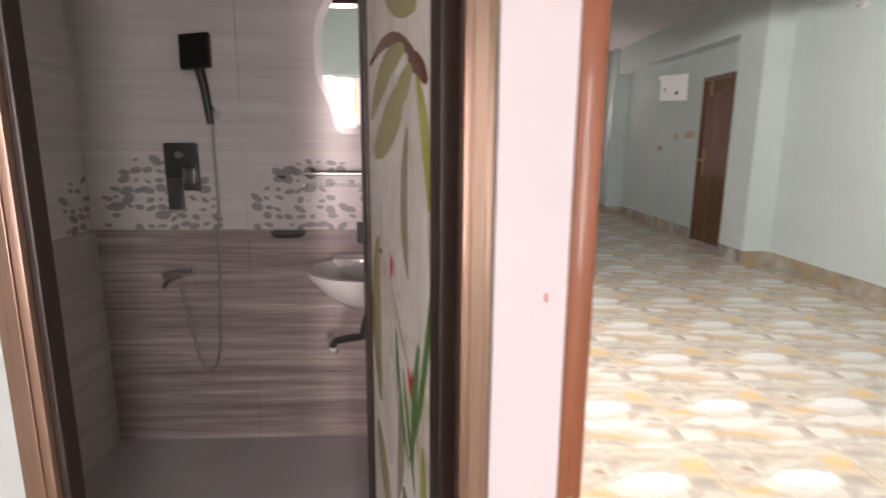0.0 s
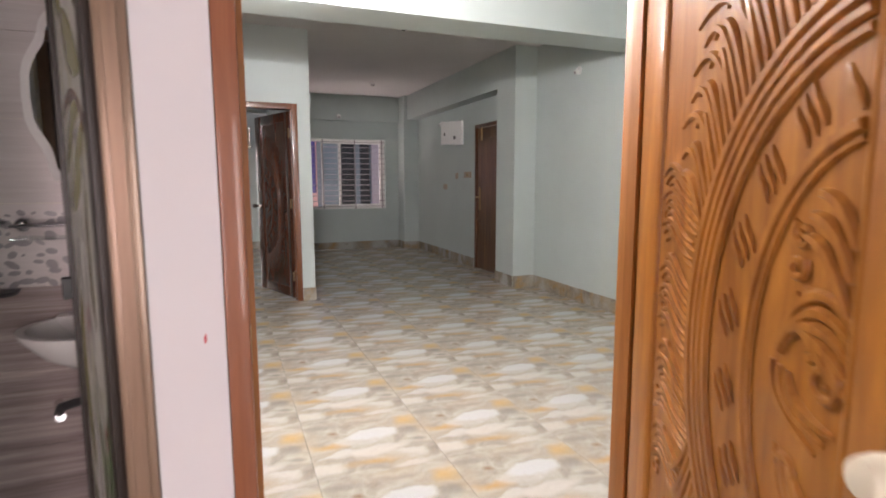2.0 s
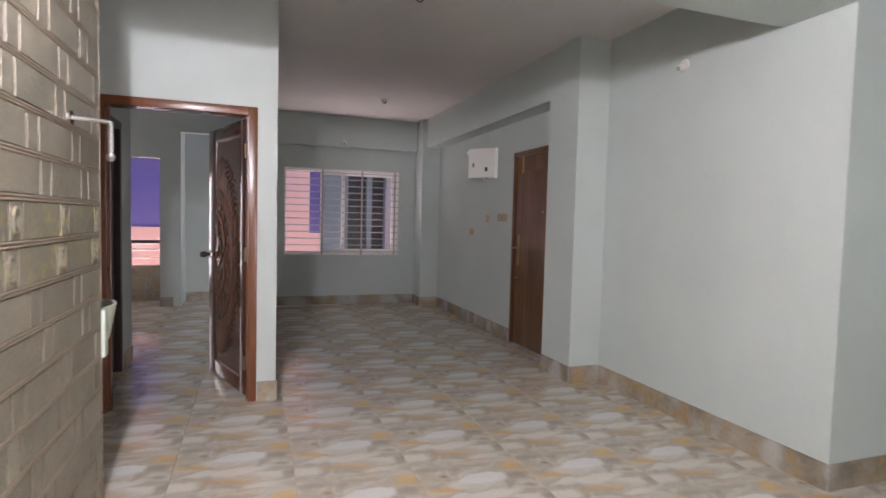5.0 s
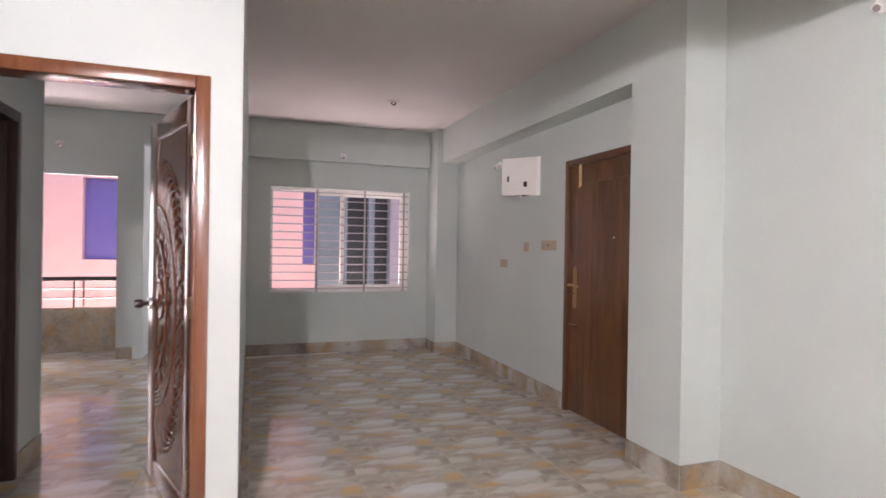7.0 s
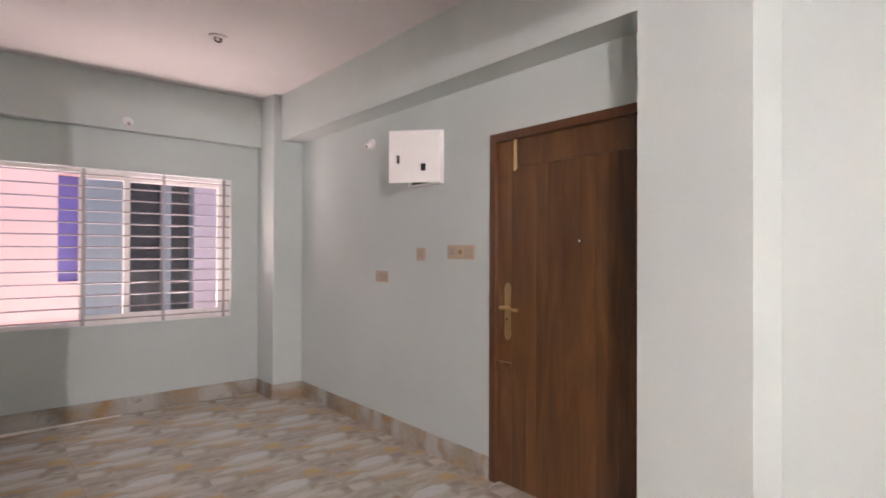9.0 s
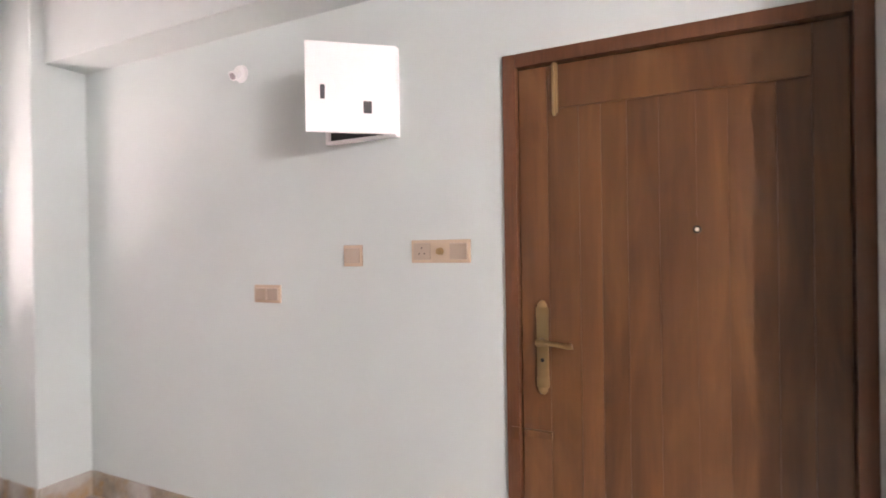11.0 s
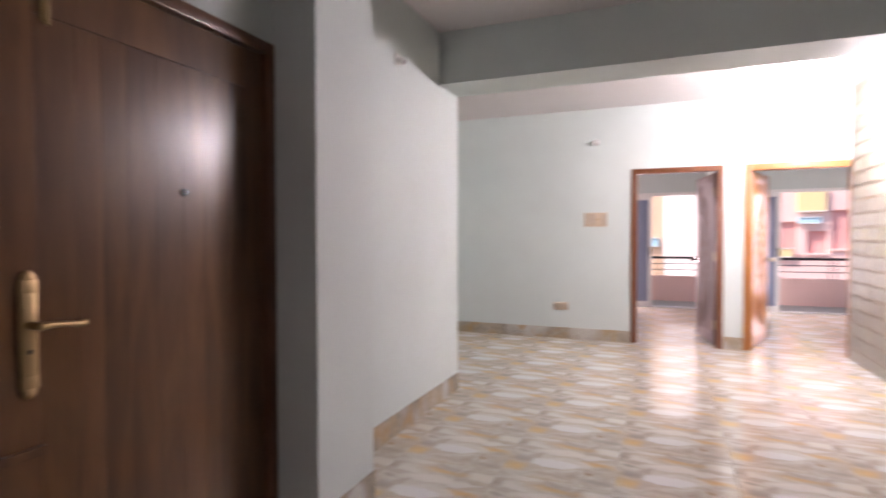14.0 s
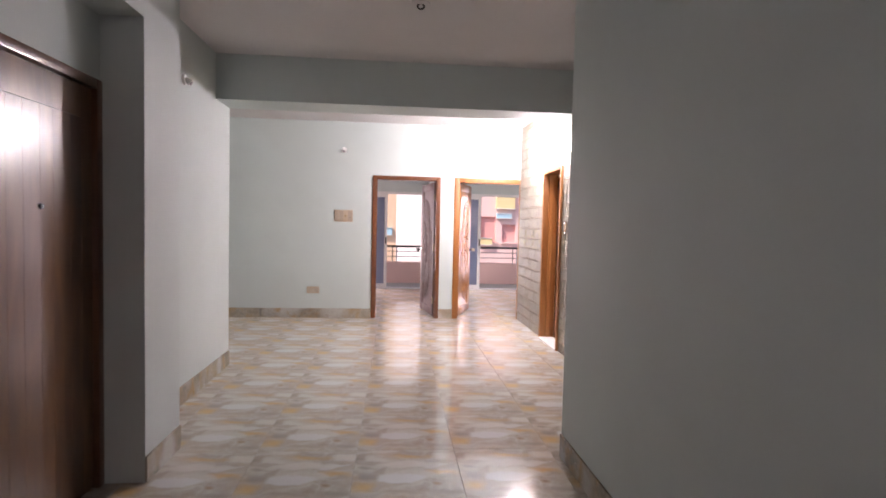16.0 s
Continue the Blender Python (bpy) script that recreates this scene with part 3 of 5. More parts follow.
facade("house_street_red", -9, -0.2, -12.0, 1, RED_FACADE, "pink and red house across the street", [(-3.6, -2.85, 0.9, 2.1, RED_SHUTTER), (-1.95, -1.35, 0.75, 1.75, RED_SHUTTER), (-2.75, -2.2, 0.75, 1.45, RED_SHUTTER), (-6, -4.8, 0.9, 2.1, SHADE_BLACK)], z1=5.2)
# Glowing board added behind the houses for the overexposed distance.
setting("backdrop", box(bb(), -90, 90, -75, -74.5, -6.2, 45), HAZE_GLOW, "glowing board standing in for the hazy bright distance", "backdrop")
for x, z, w, h, mt, lb in ((-2.3, 2.05, 0.75, 0.75, YELLOW, "yellow painted signboard on a house front"), (-2.25, 1.68, 0.6, 0.22, CYAN, "cyan painted signboard on a house front"), (-1.55, 0.62, 0.5, 0.3, YELLOW, "small yellow signboard low on a house front"), (2.3, 0.95, 0.35, 0.3, CYAN, "small cyan signboard on a house corner")):
    t = thing("signboard", pose(x, -11.9 if x < 0 else -10.93, z), lb, "sign")
    part("board", box(bb(), -w / 2, w / 2, -0.1, 0.04, 0, h, 0.01), mt, t)
    for z0 in (0, h - 0.03):
        part("rim", box(bb(), -w / 2, w / 2, 0.042, 0.07, z0, z0 + 0.03), ALU, t)

# ---- doors ----


def door_frame(root, w, h, depth, mat, post=0.065, first=None, first_mat=None):
    """Posts and head in an opening from x=0 to w, wall from y=0 to depth."""
    a, b = -0.012, depth + 0.012
    first = first or post
    for x0, x1 in ((0, first), (w - post, w)):
        bm = box(bb(), x0, x1, a, b, 0, h, 0.006)
        part("post", bm, (first_mat or mat) if x0 == 0 else mat, root, smooth=True)
    part("head", box(bb(), first, w - post, a, b, h - post, h, 0.006), mat, root, smooth=True)
    for x0 in (first, w - post - 0.012):
        part("door_stop", box(bb(), x0, x0 + 0.012, depth * 0.38, depth * 0.7, 0, h - post), mat, root)


def scroll(cx, cz, r, turns, start, sense, n=16):
    out = []
    for i in range(n):
        u = i / (n - 1)
        a = start + sense * turns * math.tau * u
        rr = r * (1 - 0.85 * u)
        out.append((cx + rr * math.cos(a), 0, cz + rr * math.sin(a)))
    return out


def carving_lines():
    """Curves (points, radii) of the carved relief, on x hinge to lock, z up."""
    out = []
    cx, cz = 0.705, 1.0

    def oval(a, b, th):
        return cx + a * math.cos(th), cz + b * math.sin(th)

    # outer band of four ridges and the single inner ring
    for a, b, r in ((0.432, 0.552, 0.012), (0.412, 0.528, 0.010), (0.393, 0.505, 0.010), (0.374, 0.482, 0.009), (0.250, 0.372, 0.011), (0.236, 0.354, 0.006)):
        pts = []
        for k in range(61):
            x, z = oval(a, b, math.radians(90 + 3 * k))
            if x < 0.672:
                pts.append((x, 0, z))
        out.append((pts, r))
    # stacks of short slanted cuts between the rings
    for k in range(10):
        x0, z0 = oval(0.312, 0.432, math.radians(98 + 18.2 * k))
        for o in (-1, 0, 1):
            px, pz = x0 + 0.016 * o, z0 + 0.014 * o
            p = [(px - 0.014 + 0.010 * i, 0, pz + 0.030 - 0.020 * i - 0.004 * math.sin(2.1 * i)) for i in range(4)]
            if p[-1][0] < 0.668:
                out.append((p, [0.003, 0.0075, 0.0075, 0.003]))

    def bow(p0, p1, p2, r, n=13, wave=0.0):
        pts, rad = [], []
        for i in range(n):
            u = i / (n - 1)
            x = (1 - u) ** 2 * p0[0] + 2 * u * (1 - u) * p1[0] + u * u * p2[0]
            z = (1 - u) ** 2 * p0[1] + 2 * u * (1 - u) * p1[1] + u * u * p2[1] + wave * math.sin(6.3 * u)
            if 0.108 < x < 0.672 and 0.125 < z < 1.925:
                pts.append((x, 0, z))
                rad.append(0.0026 + r * math.sin(math.pi * (0.12 + 0.84 * u)) ** 0.8)
        if len(pts) > 3:
            out.append((pts, rad))

    # large plumes that spring from the ring and curl over towards the hinge, mirrored below
    for up in (1, -1):
        for k, th in enumerate((158, 147, 136, 125, 114, 103)):
            big = 0.55 + 0.09 * k
            for j in range(5):
                rx, rz = oval(0.445, 0.566, math.radians(th - 2.6 * j))
                tx = rx - (0.215 - 0.030 * j) * big - 0.035 * (k > 2)
                tz = rz + (0.150 + 0.010 * j) * big + 0.02 * (j % 2)
                mx = rx - 0.055 * big
                mz = tz + (0.085 - 0.006 * j) * big
                bow((rx, cz + up * (rz - cz)), (mx, cz + up * (mz - cz)), (max(0.112, tx), cz + up * (tz - cz)), 0.0078, 15, -0.012 * up * big)
    # small flame locks stacked between ring and stile
    for k in range(7):
        zc = 1.275 - 0.096 * k
        reach = 0.272 if abs(zc - cz) < 0.2 else 0.29
        for j in range(5):
            z0 = zc + 0.034 - 0.0165 * j
            sway = 0.012 if k % 2 else -0.010
            bow((0.120 + 0.012 * ((j + k) % 3), z0 + 0.010 + sway), (0.19 + 0.018 * ((k + j) % 2), z0 + 0.030), (reach - 0.010 * (j % 2), z0 - 0.034 + sway), 0.0058, 12, 0.013)
        pts = scroll(0.150 + 0.02 * (k % 2), zc - 0.055, 0.020, 1.1, 1.2, -1 if k % 2 else 1, 12)
        out.append((pts, [0.0065 - 0.0003 * i for i in range(12)]))
    # spray in the middle: a leaf above, nested arches, a spiral and hanging curls
    for j in range(3):
        bow((0.600 - 0.012 * j, 1.282 - 0.03 * j), (0.655 - 0.01 * j, 1.282 - 0.03 * j), (0.672, 1.20 - 0.045 * j), 0.009)
    for j in range(5):
        bow((0.540 + 0.008 * j, 1.045 + 0.016 * j), (0.585 + 0.014 * j, 1.19 - 0.034 * j), (0.671, 1.125 - 0.026 * j), 0.0088)
    out.append((scroll(0.632, 1.030, 0.036, 1.7, 2.4, -1, 22), [0.010 - 0.0003 * i for i in range(22)]))
    for j in range(3):
        bow((0.528 + 0.018 * j, 1.03 - 0.004 * j), (0.530 + 0.02 * j, 0.965), (0.628 + 0.014 * j, 0.925 + 0.02 * j), 0.0085)
    for x, z, r, st, se in ((0.575, 1.225, 0.022, 2.2, 1), (0.566, 1.178, 0.020, 0.6, -1), (0.590, 1.140, 0.016, 3.0, 1), (0.572, 0.872, 0.024, 2.6, -1), (0.600, 0.835, 0.022, 0.4, 1), (0.628, 0.800, 0.024, 3.4, -1), (0.640, 0.745, 0.020, 1.4, 1)):
        out.append((scroll(x, z, r, 1.4, st, se, 16), [0.008 - 0.0003 * i for i in range(16)]))
    for j in range(4):
        bow((0.548 + 0.016 * j, 0.905 - 0.012 * j), (0.552 + 0.024 * j, 0.83), (0.630 + 0.010 * j, 0.775 + 0.006 * j), 0.007)
    return out


def carved_leaf(root, at, mat, w=0.86, h=2.03, thick=0.038):
    """A door leaf hinged at its local x=0, with carved panels on both faces."""
    bm = bb()
    half = thick / 2
    box(bm, 0.0, w, -half + 0.008, half - 0.008, 0.012, h)
    for x0, x1, z0, z1 in ((0, 0.095, 0.012, h), (w - 0.17, w, 0.012, h), (0.095, w - 0.17, 0.012, 0.12), (0.095, w - 0.17, h - 0.1, h)):
        box(bm, x0, x1, -half, half, z0, z1, 0.004)
    leaf = part("door_leaf", bm, mat, root, smooth=True, at=at)
    for side in (1, -1):
        bm = bb()
        for pts, rad in carving_lines():
            sweep(bm, [(x * (w / 0.86), side * (half - 0.007), z * h / 2.03) for x, y, z in pts], rad, 6, 1.0)
        part("carving", bm, mat, leaf, "raised carved scrollwork", smooth=True)
    mould = bb()
    for side in (1, -1):
        y = side * half
        for x0, z0, x1, z1 in ((0.1, 0.125, 0.1, h - 0.105), (w - 0.175, 0.125, w - 0.175, h - 0.105), (0.1, 0.125, w - 0.175, 0.125), (0.1, h - 0.105, w - 0.175, h - 0.105)):
            cyl(mould, (x0, y - side * 0.008, z0), (x1, y - side * 0.008, z1), 0.009, n=8)
    part("panel_moulding", mould, mat, leaf, smooth=True)
    for z in (0.25, 1.05, 1.8):
        part("hinge", cyl(bb(), (-0.004, half, z - 0.05), (-0.004, half, z + 0.05), 0.008, n=10), BRASS, leaf)
    return leaf


def knob_set(leaf, w, z, wrapped, half=0.019):
    for side in (1, -1):
        k = part("door_knob", cyl(bb(), (w - 0.052, side * half, z), (w - 0.052, side * (half + 0.012), z), 0.036, 0.033, 24), BLACK if wrapped else CHROME, leaf, "round dark rosette", smooth=True)
        bm = bb()
        cyl(bm, (w - 0.052, side * (half + 0.01), z), (w - 0.052, side * (half + 0.04), z), 0.013, n=16)
        part("spindle", bm, BLACK if wrapped else DARK_PVC, k, smooth=True)
        bm = bb()
        pr = [(0.0, 0.018), (0.006, 0.024), (0.022, 0.026), (0.036, 0.024), (0.046, 0.021), (0.049, 0.012)]
        for (a, ra), (b, rb) in zip(pr, pr[1:]):
            cyl(bm, (w - 0.052, side * (half + 0.036 + a), z), (w - 0.052, side * (half + 0.036 + b), z), ra if side > 0 else ra, rb, 20)
        part("grip", bm, WRAP if wrapped else DARK_PVC, k, "knob still in plastic wrap" if wrapped else "", smooth=True)
    lp = part("latch_plate", box(bb(), w - 0.001, w + 0.003, -0.0125, 0.0125, z - 0.035, z + 0.035, 0.001), BRASS, leaf, "brass latch plate")
    part("latch_bolt", box(bb(), w, w + 0.013, -0.007, 0.007, z - 0.01, z + 0.01, 0.003), CHROME, lp)


# bedroom door through which the walk begins, opened inwards
door_1 = thing("door_1", pose(D2[0], 1.08, 0), "open carved orange teak bedroom door with wrapped knob", "door", kind="structure")
door_frame(door_1, D2[1] - D2[0], 2.1, 0.1, TEAK_FRAME, 0.072, 0.042, RUST_WOOD)
leaf = carved_leaf(door_1, pose(1.09 - D2[0], 0.0, 0.005, 0, 0, 180 + 70.5), TEAK, 0.85)
knob_set(leaf, 0.85, 0.995, True)
strike = part("strike_plate", box(bb(), 0.041, 0.044, 0.012, 0.036, 0.96, 1.03, 0.001), BRASS, door_1, "brass strike plate")
part("screw", cyl(bb(), (0.021, -0.0125, 0.66), (0.021, -0.016, 0.66), 0.005, n=10), BRASS, door_1, "brass screw left in the post")

# the other bedroom door
door_2 = thing("door_2", pose(D1[0], 1.08, 0), "open carved dark wooden bedroom door in a red-brown frame", "door", kind="structure")
door_frame(door_2, D1[1] - D1[0], 2.1, 0.1, RED_WOOD, 0.06)
leaf = carved_leaf(door_2, Matrix.Translation((0.065, 0.0, 0.005)) @ pose(0, 0, 0, 0, 0, -80), DARK_SATIN, 0.86)
knob_set(leaf, 0.86, 0.98, False)

# third bedroom door, opened inwards
door_3 = thing("door_3", pose(-0.13, 6.0, 0), "open carved dark varnished bedroom door in a red-brown frame", "door", kind="structure")
door_frame(door_3, 0.996, 2.1, 0.12, RED_WOOD, 0.06)
leaf = carved_leaf(door_3, Matrix.Translation((0.93, 0.11, 0.005)) @ pose(0, 0, 0, 0, 0, 110), DARK_WOOD, 0.87)
knob_set(leaf, 0.87, 1.0, False)

# kitchen doorway in the tiled wall: axis along y
door_4 = thing("door_4", pose(0.19, 2.5, 0, 0, 0, 90), "orange wooden kitchen door frame with its door open", "door", kind="structure")
door_frame(door_4, 0.76, 2.1, 0.16, TEAK_FRAME, 0.045)
leaf = part("door_leaf", box(bb(), 0.0, 0.66, -0.018, 0.018, 0.012, 2.03, 0.004), RED_WOOD, door_4, at=Matrix.Translation((0.065, 0.17, 0.0)) @ pose(0, 0, 0, 0, 0, 88))
part("panel", box(bb(), 0.1, 0.56, -0.024, 0.024, 1.1, 1.85, 0.006), RED_WOOD, leaf)
part("panel", box(bb(), 0.1, 0.56, -0.024, 0.024, 0.18, 0.95, 0.006), RED_WOOD, leaf)
part("door_sill", box(bb(), 0.045, 0.715, -0.03, 0.16, 0, 0.02, 0.004), CERAMIC, door_4, "white stone threshold")

# entrance door, closed, brown veneer boards
ED0, ED1 = 6.25, 7.344
door_5 = thing("door_5", pose(3.555, ED1, 0, 0, 0, -90), "closed brown veneered entrance door with brass lever handle", "door", kind="structure")
door_frame(door_5, ED1 - ED0, 2.096, 0.12, wood("brown_frame_wood", (0.07, 0.027, 0.012), (0.15, 0.062, 0.028), 0.3), 0.05)
leaf = part("door_leaf", box(bb(), 0.052, 1.042, 0.02, 0.05, 0.01, 2.044, 0.003), BOARD, door_5)
lx = [0.054, 0.16, 0.27, 0.345, 0.43, 0.53, 0.64, 0.73, 0.86, 0.95, 1.04]
for i, (a, b) in enumerate(zip(lx, lx[1:])):
    part("board", box(bb(), a + 0.0004, b - 0.0004, 0.016, 0.03, 0.012, 1.885 if 0 < i < 9 else 2.042, 0.0004), BOARD, leaf)
part("top_board", box(bb(), 0.161, 0.95, 0.016, 0.03, 1.887, 2.042, 0.0008), BOARD, leaf)
plate = bb()
for z0, z1, w0 in ((0.92, 1.15, 0.022), (0.89, 0.93, 0.024), (1.14, 1.18, 0.024), (0.875, 0.895, 0.018), (1.175, 1.195, 0.018)):
    box(plate, 0.132 - w0, 0.132 + w0, 0.006, 0.018, z0, z1, 0.005)
for z in (0.88, 1.19):
    ball(plate, (0.132, 0.012, z), 0.015, 1, 0.6, 1)
hp = part("handle_plate", plate, BRASS, leaf, "ornate brass handle plate", smooth=True)
lev = bb()
cyl(lev, (0.132, 0.012, 1.06), (0.132, -0.045, 1.06), 0.011)
sweep(lev, [(0.125, -0.045, 1.06), (0.16, -0.048, 1.062), (0.2, -0.046, 1.058), (0.235, -0.042, 1.052), (0.25, -0.04, 1.056)], [0.012, 0.009, 0.008, 0.009, 0.011], 10)
part("lever", lev, BRASS, hp, smooth=True)
part("keyhole", cyl(bb(), (0.132, 0.008, 0.99), (0.132, 0.004, 0.99), 0.007), BLACK, hp)
bolt = part("top_bolt", box(bb(), 0.178, 0.2, 0.008, 0.018, 1.87, 2.07, 0.003), BRASS, leaf, "brass tower bolt", smooth=True)
part("bolt_rod", cyl(bb(), (0.189, 0.004, 1.86), (0.189, 0.004, 2.08), 0.006, n=10), BRASS, bolt)
part("lower_bolt", box(bb(), 0.06, 0.165, -0.004, 0.018, 0.71, 0.735, 0.004), BOARD, leaf, "wooden cross bar")
part("bolt_stop", box(bb(), 0.02, 0.05, -0.02, -0.011, 0.70, 0.745, 0.004), BOARD, door_5)
eye = part("peephole", cyl(bb(), (0.64, 0.018, 1.445), (0.64, 0.008, 1.445), 0.013, n=20), BLACK, leaf, smooth=True)
# White disc paints the dot of daylight seen through the peephole.
part("lens", cyl(bb(), (0.64, 0.0085, 1.445), (0.64, 0.0055, 1.445), 0.006, n=16), CERAMIC, eye, "lens coloured white for daylight shining through")


def lily_door(name, at, angle, w, h, label, painted=True):
    """A dark plastic bathroom door with a painted panel, or one coloured dark as if backlit; leaf hinged at local x=0.
    """
    t = thing(name, at, label, "door", kind="structure")
    leaf = part("door_leaf", box(box(box(box(bb(), 0, 0.06, -0.018, 0.018, 0.03, h, 0.003), w - 0.06, w, -0.018, 0.018, 0.03, h, 0.003), 0.06, w - 0.06, -0.018, 0.018, 0.03, 0.12, 0.003), 0.06, w - 0.06, -0.018, 0.018, h - 0.07, h, 0.003), DARK_PVC, t, "dark plastic frame", at=pose(0, 0, 0, 0, 0, angle))
    panel = part("painted_panel", box(bb(), 0.058, w - 0.058, -0.006, 0.006, 0.115, h - 0.065), ART if painted else DARK_SATIN, leaf, "panel painted with lilies" if painted else "panel coloured dark for the backlight")
    for side in (1, -1) if painted else ():
        y = side * 0.0068

        def stroke(nm, mat, p0, p1, p2, width, blunt=0.8):
            """A flat painted stroke, bowed through p1, laid on the panel."""
            pts, rad = [], []
            for i in range(11):
                u = i / 10
                x, z = ((1 - u) ** 2 * a + 2 * u * (1 - u) * b + u * u * c for a, b, c in zip(p0, p1, p2))
                pts.append((min(max(x * w / 0.7, 0.075), w - 0.075), y, z))
                rad.append(max(0.002, width * math.sin(math.pi * (0.06 + 0.9 * u)) ** blunt))
            part(nm, sweep(bb(), pts, rad, 8, 0.05), mat, panel)

        for p0, p1, p2, wd in (((0.57, 1.24), (0.40, 1.30), (0.20, 1.43), 0.055), ((0.60, 1.33), (0.48, 1.46), (0.24, 1.47), 0.040), ((0.50, 1.70), (0.36, 1.60), (0.18, 1.53), 0.060), ((0.30, 1.84), (0.20, 1.72), (0.12, 1.62), 0.045),
                               ((0.54, 1.02), (0.62, 0.80), (0.54, 0.54), 0.055), ((0.58, 0.46), (0.50, 0.34), (0.44, 0.20), 0.050), ((0.30, 0.42), (0.22, 0.30), (0.25, 0.18), 0.050), ((0.60, 1.90), (0.58, 1.78), (0.44, 1.68), 0.050)):
            stroke("painted_petal", ART_OLIVE, p0, p1, p2, wd)
        for p0, p1, p2, wd in (((0.50, 1.16), (0.44, 1.00), (0.46, 0.82), 0.050), ((0.36, 1.22), (0.38, 1.05), (0.33, 0.90), 0.040), ((0.16, 1.16), (0.12, 1.00), (0.16, 0.84), 0.045), ((0.40, 1.42), (0.30, 1.38), (0.22, 1.30), 0.030), ((0.42, 0.72), (0.40, 0.56), (0.44, 0.40), 0.050)):
            stroke("painted_petal", ART_WHITE, p0, p1, p2, wd)
        for p0, p1, p2, wd in (((0.25, 1.30), (0.31, 1.14), (0.25, 0.97), 0.030), ((0.33, 0.66), (0.30, 0.50), (0.36, 0.34), 0.030)):
            stroke("painted_shade", ART_GREY, p0, p1, p2, wd)
        for p0, p1, p2, wd in (((0.18, 1.40), (0.11, 1.30), (0.10, 1.14), 0.026), ((0.14, 0.62), (0.12, 0.48), (0.16, 0.36), 0.024)):
            stroke("painted_petal", ART_LIME, p0, p1, p2, wd)
        for p0, p1, p2, wd in (((0.36, 0.82), (0.35, 0.66), (0.25, 0.50), 0.016), ((0.08, 1.00), (0.12, 0.76), (0.25, 0.52), 0.018), ((0.16, 0.86), (0.22, 0.70), (0.22, 0.50), 0.020), ((0.30, 0.74), (0.26, 0.62), (0.20, 0.46), 0.014)):
            stroke("painted_leaf", ART_GREEN, p0, p1, p2, wd)
        for cx, cz in ((0.412, 0.965), (0.22, 0.72)):
            for o in (-0.035, 0, 0.035):
                stroke("painted_bud", ART_RED, (cx, cz - 0.035), (cx + o * 0.5, cz), (cx + o, cz + 0.045), 0.013)
        stroke("painted_stem", ART_BROWN, (0.61, 1.47), (0.34, 1.56), (0.13, 1.39), 0.016, 0.5)
        stroke("painted_stem", ART_BROWN, (0.24, 1.44), (0.16, 1.42), (0.11, 1.38), 0.022, 0.5)
        stroke("painted_stem", ART_BROWN, (0.58, 0.985), (0.50, 0.99), (0.42, 0.96), 0.006, 0.4)
        stroke("painted_stem", ART_GREY, (0.41, 0.94), (0.36, 0.86), (0.24, 0.75), 0.005, 0.4)
    for side in () if painted else (1, -1):
        # arched moulding and a faint spray on the panel that is coloured dark as if backlit
        arch = [(0.12, side * 0.008, 0.25), (0.12, side * 0.008, h - 0.42)] + [(w / 2 - (w / 2 - 0.12) * math.cos(math.pi * k / 10), side * 0.008, h - 0.42 + 0.24 * math.sin(math.pi * k / 10)) for k in range(1, 10)] + [(w - 0.12, side * 0.008, h - 0.42), (w - 0.12, side * 0.008, 0.25)]
        part("arched_moulding", sweep(bb(), arch, 0.012, 8, 0.6), DARK_PVC, panel, smooth=True)
        for x, z in ((0.30, 1.30), (0.44, 1.12), (0.34, 0.9), (0.42, 0.66)):
            part("leaf_ornament", sweep(bb(), [(x, side * 0.007, z), (x + 0.05, side * 0.007, z + 0.09), (x + 0.02, side * 0.007, z + 0.18)], [0.006, 0.02, 0.004], 8, 0.15), GREY_PLATE, panel)
    for z in (0.2, 1.0, 1.83):
        hg = part("hinge", box(bb(), -0.03, 0.02, -0.03, -0.018, z - 0.04, z + 0.04, 0.002), CHROME, leaf, "white metal hinge")
    part("latch", box(bb(), w - 0.05, w - 0.02, -0.04, 0.04, 0.98, 1.04, 0.004), BLACK, leaf)
    return t


# first bathroom: bronze frame posts and the open lily door
bath_door = lily_door("door_6", pose(-0.062, 1.165, 0), 107, 0.70, 2.02, "open dark bathroom door painted with white lilies")
for x0, x1, back in ((BATH[0], BATH[0] + 0.055, -0.042), (BATH[1] - 0.052, BATH[1], 0.022)):
    part("post", box(bb(), x0 + 0.062, x1 + 0.062, -0.095, back, 0, 2.1, 0.008), BRONZE, bath_door, "bronze aluminium post", smooth=True)
    part("post_groove", box(bb(), (x0 + x1) / 2 + 0.05, (x0 + x1) / 2 + 0.074, -0.1, -0.094, 0, 2.09, 0.002), BRONZE, bath_door)
part("gasket", box(bb(), BATH[0] + 0.118, BATH[0] + 0.132, -0.085, -0.044, 0, 2.05, 0.004), DARK_PVC, bath_door, "dark door stop")
part("head", box(bb(), BATH[0] + 0.117, BATH[1] + 0.01, -0.095, 0.022, 2.05, 2.1, 0.006), BRONZE, bath_door)
# Backlit door: its shade is put into the panel colour.
inner_bath = lily_door("door_7", pose(-0.25, 7.04, 0), 176, 0.74, 2.0, "open dark bathroom door with an arched panel in the bedroom", False)
part("post", box(bb(), -0.06, 0.055, 0.0, 0.04, 0, 2.08, 0.004), DARK_PVC, inner_bath)
part("post", box(bb(), -0.06, 0.055, -0.79, -0.75, 0, 2.08, 0.004), DARK_PVC, inner_bath)
part("head", box(bb(), -0.06, 0.055, -0.75, 0.0, 2.02, 2.08, 0.004), DARK_PVC, inner_bath)

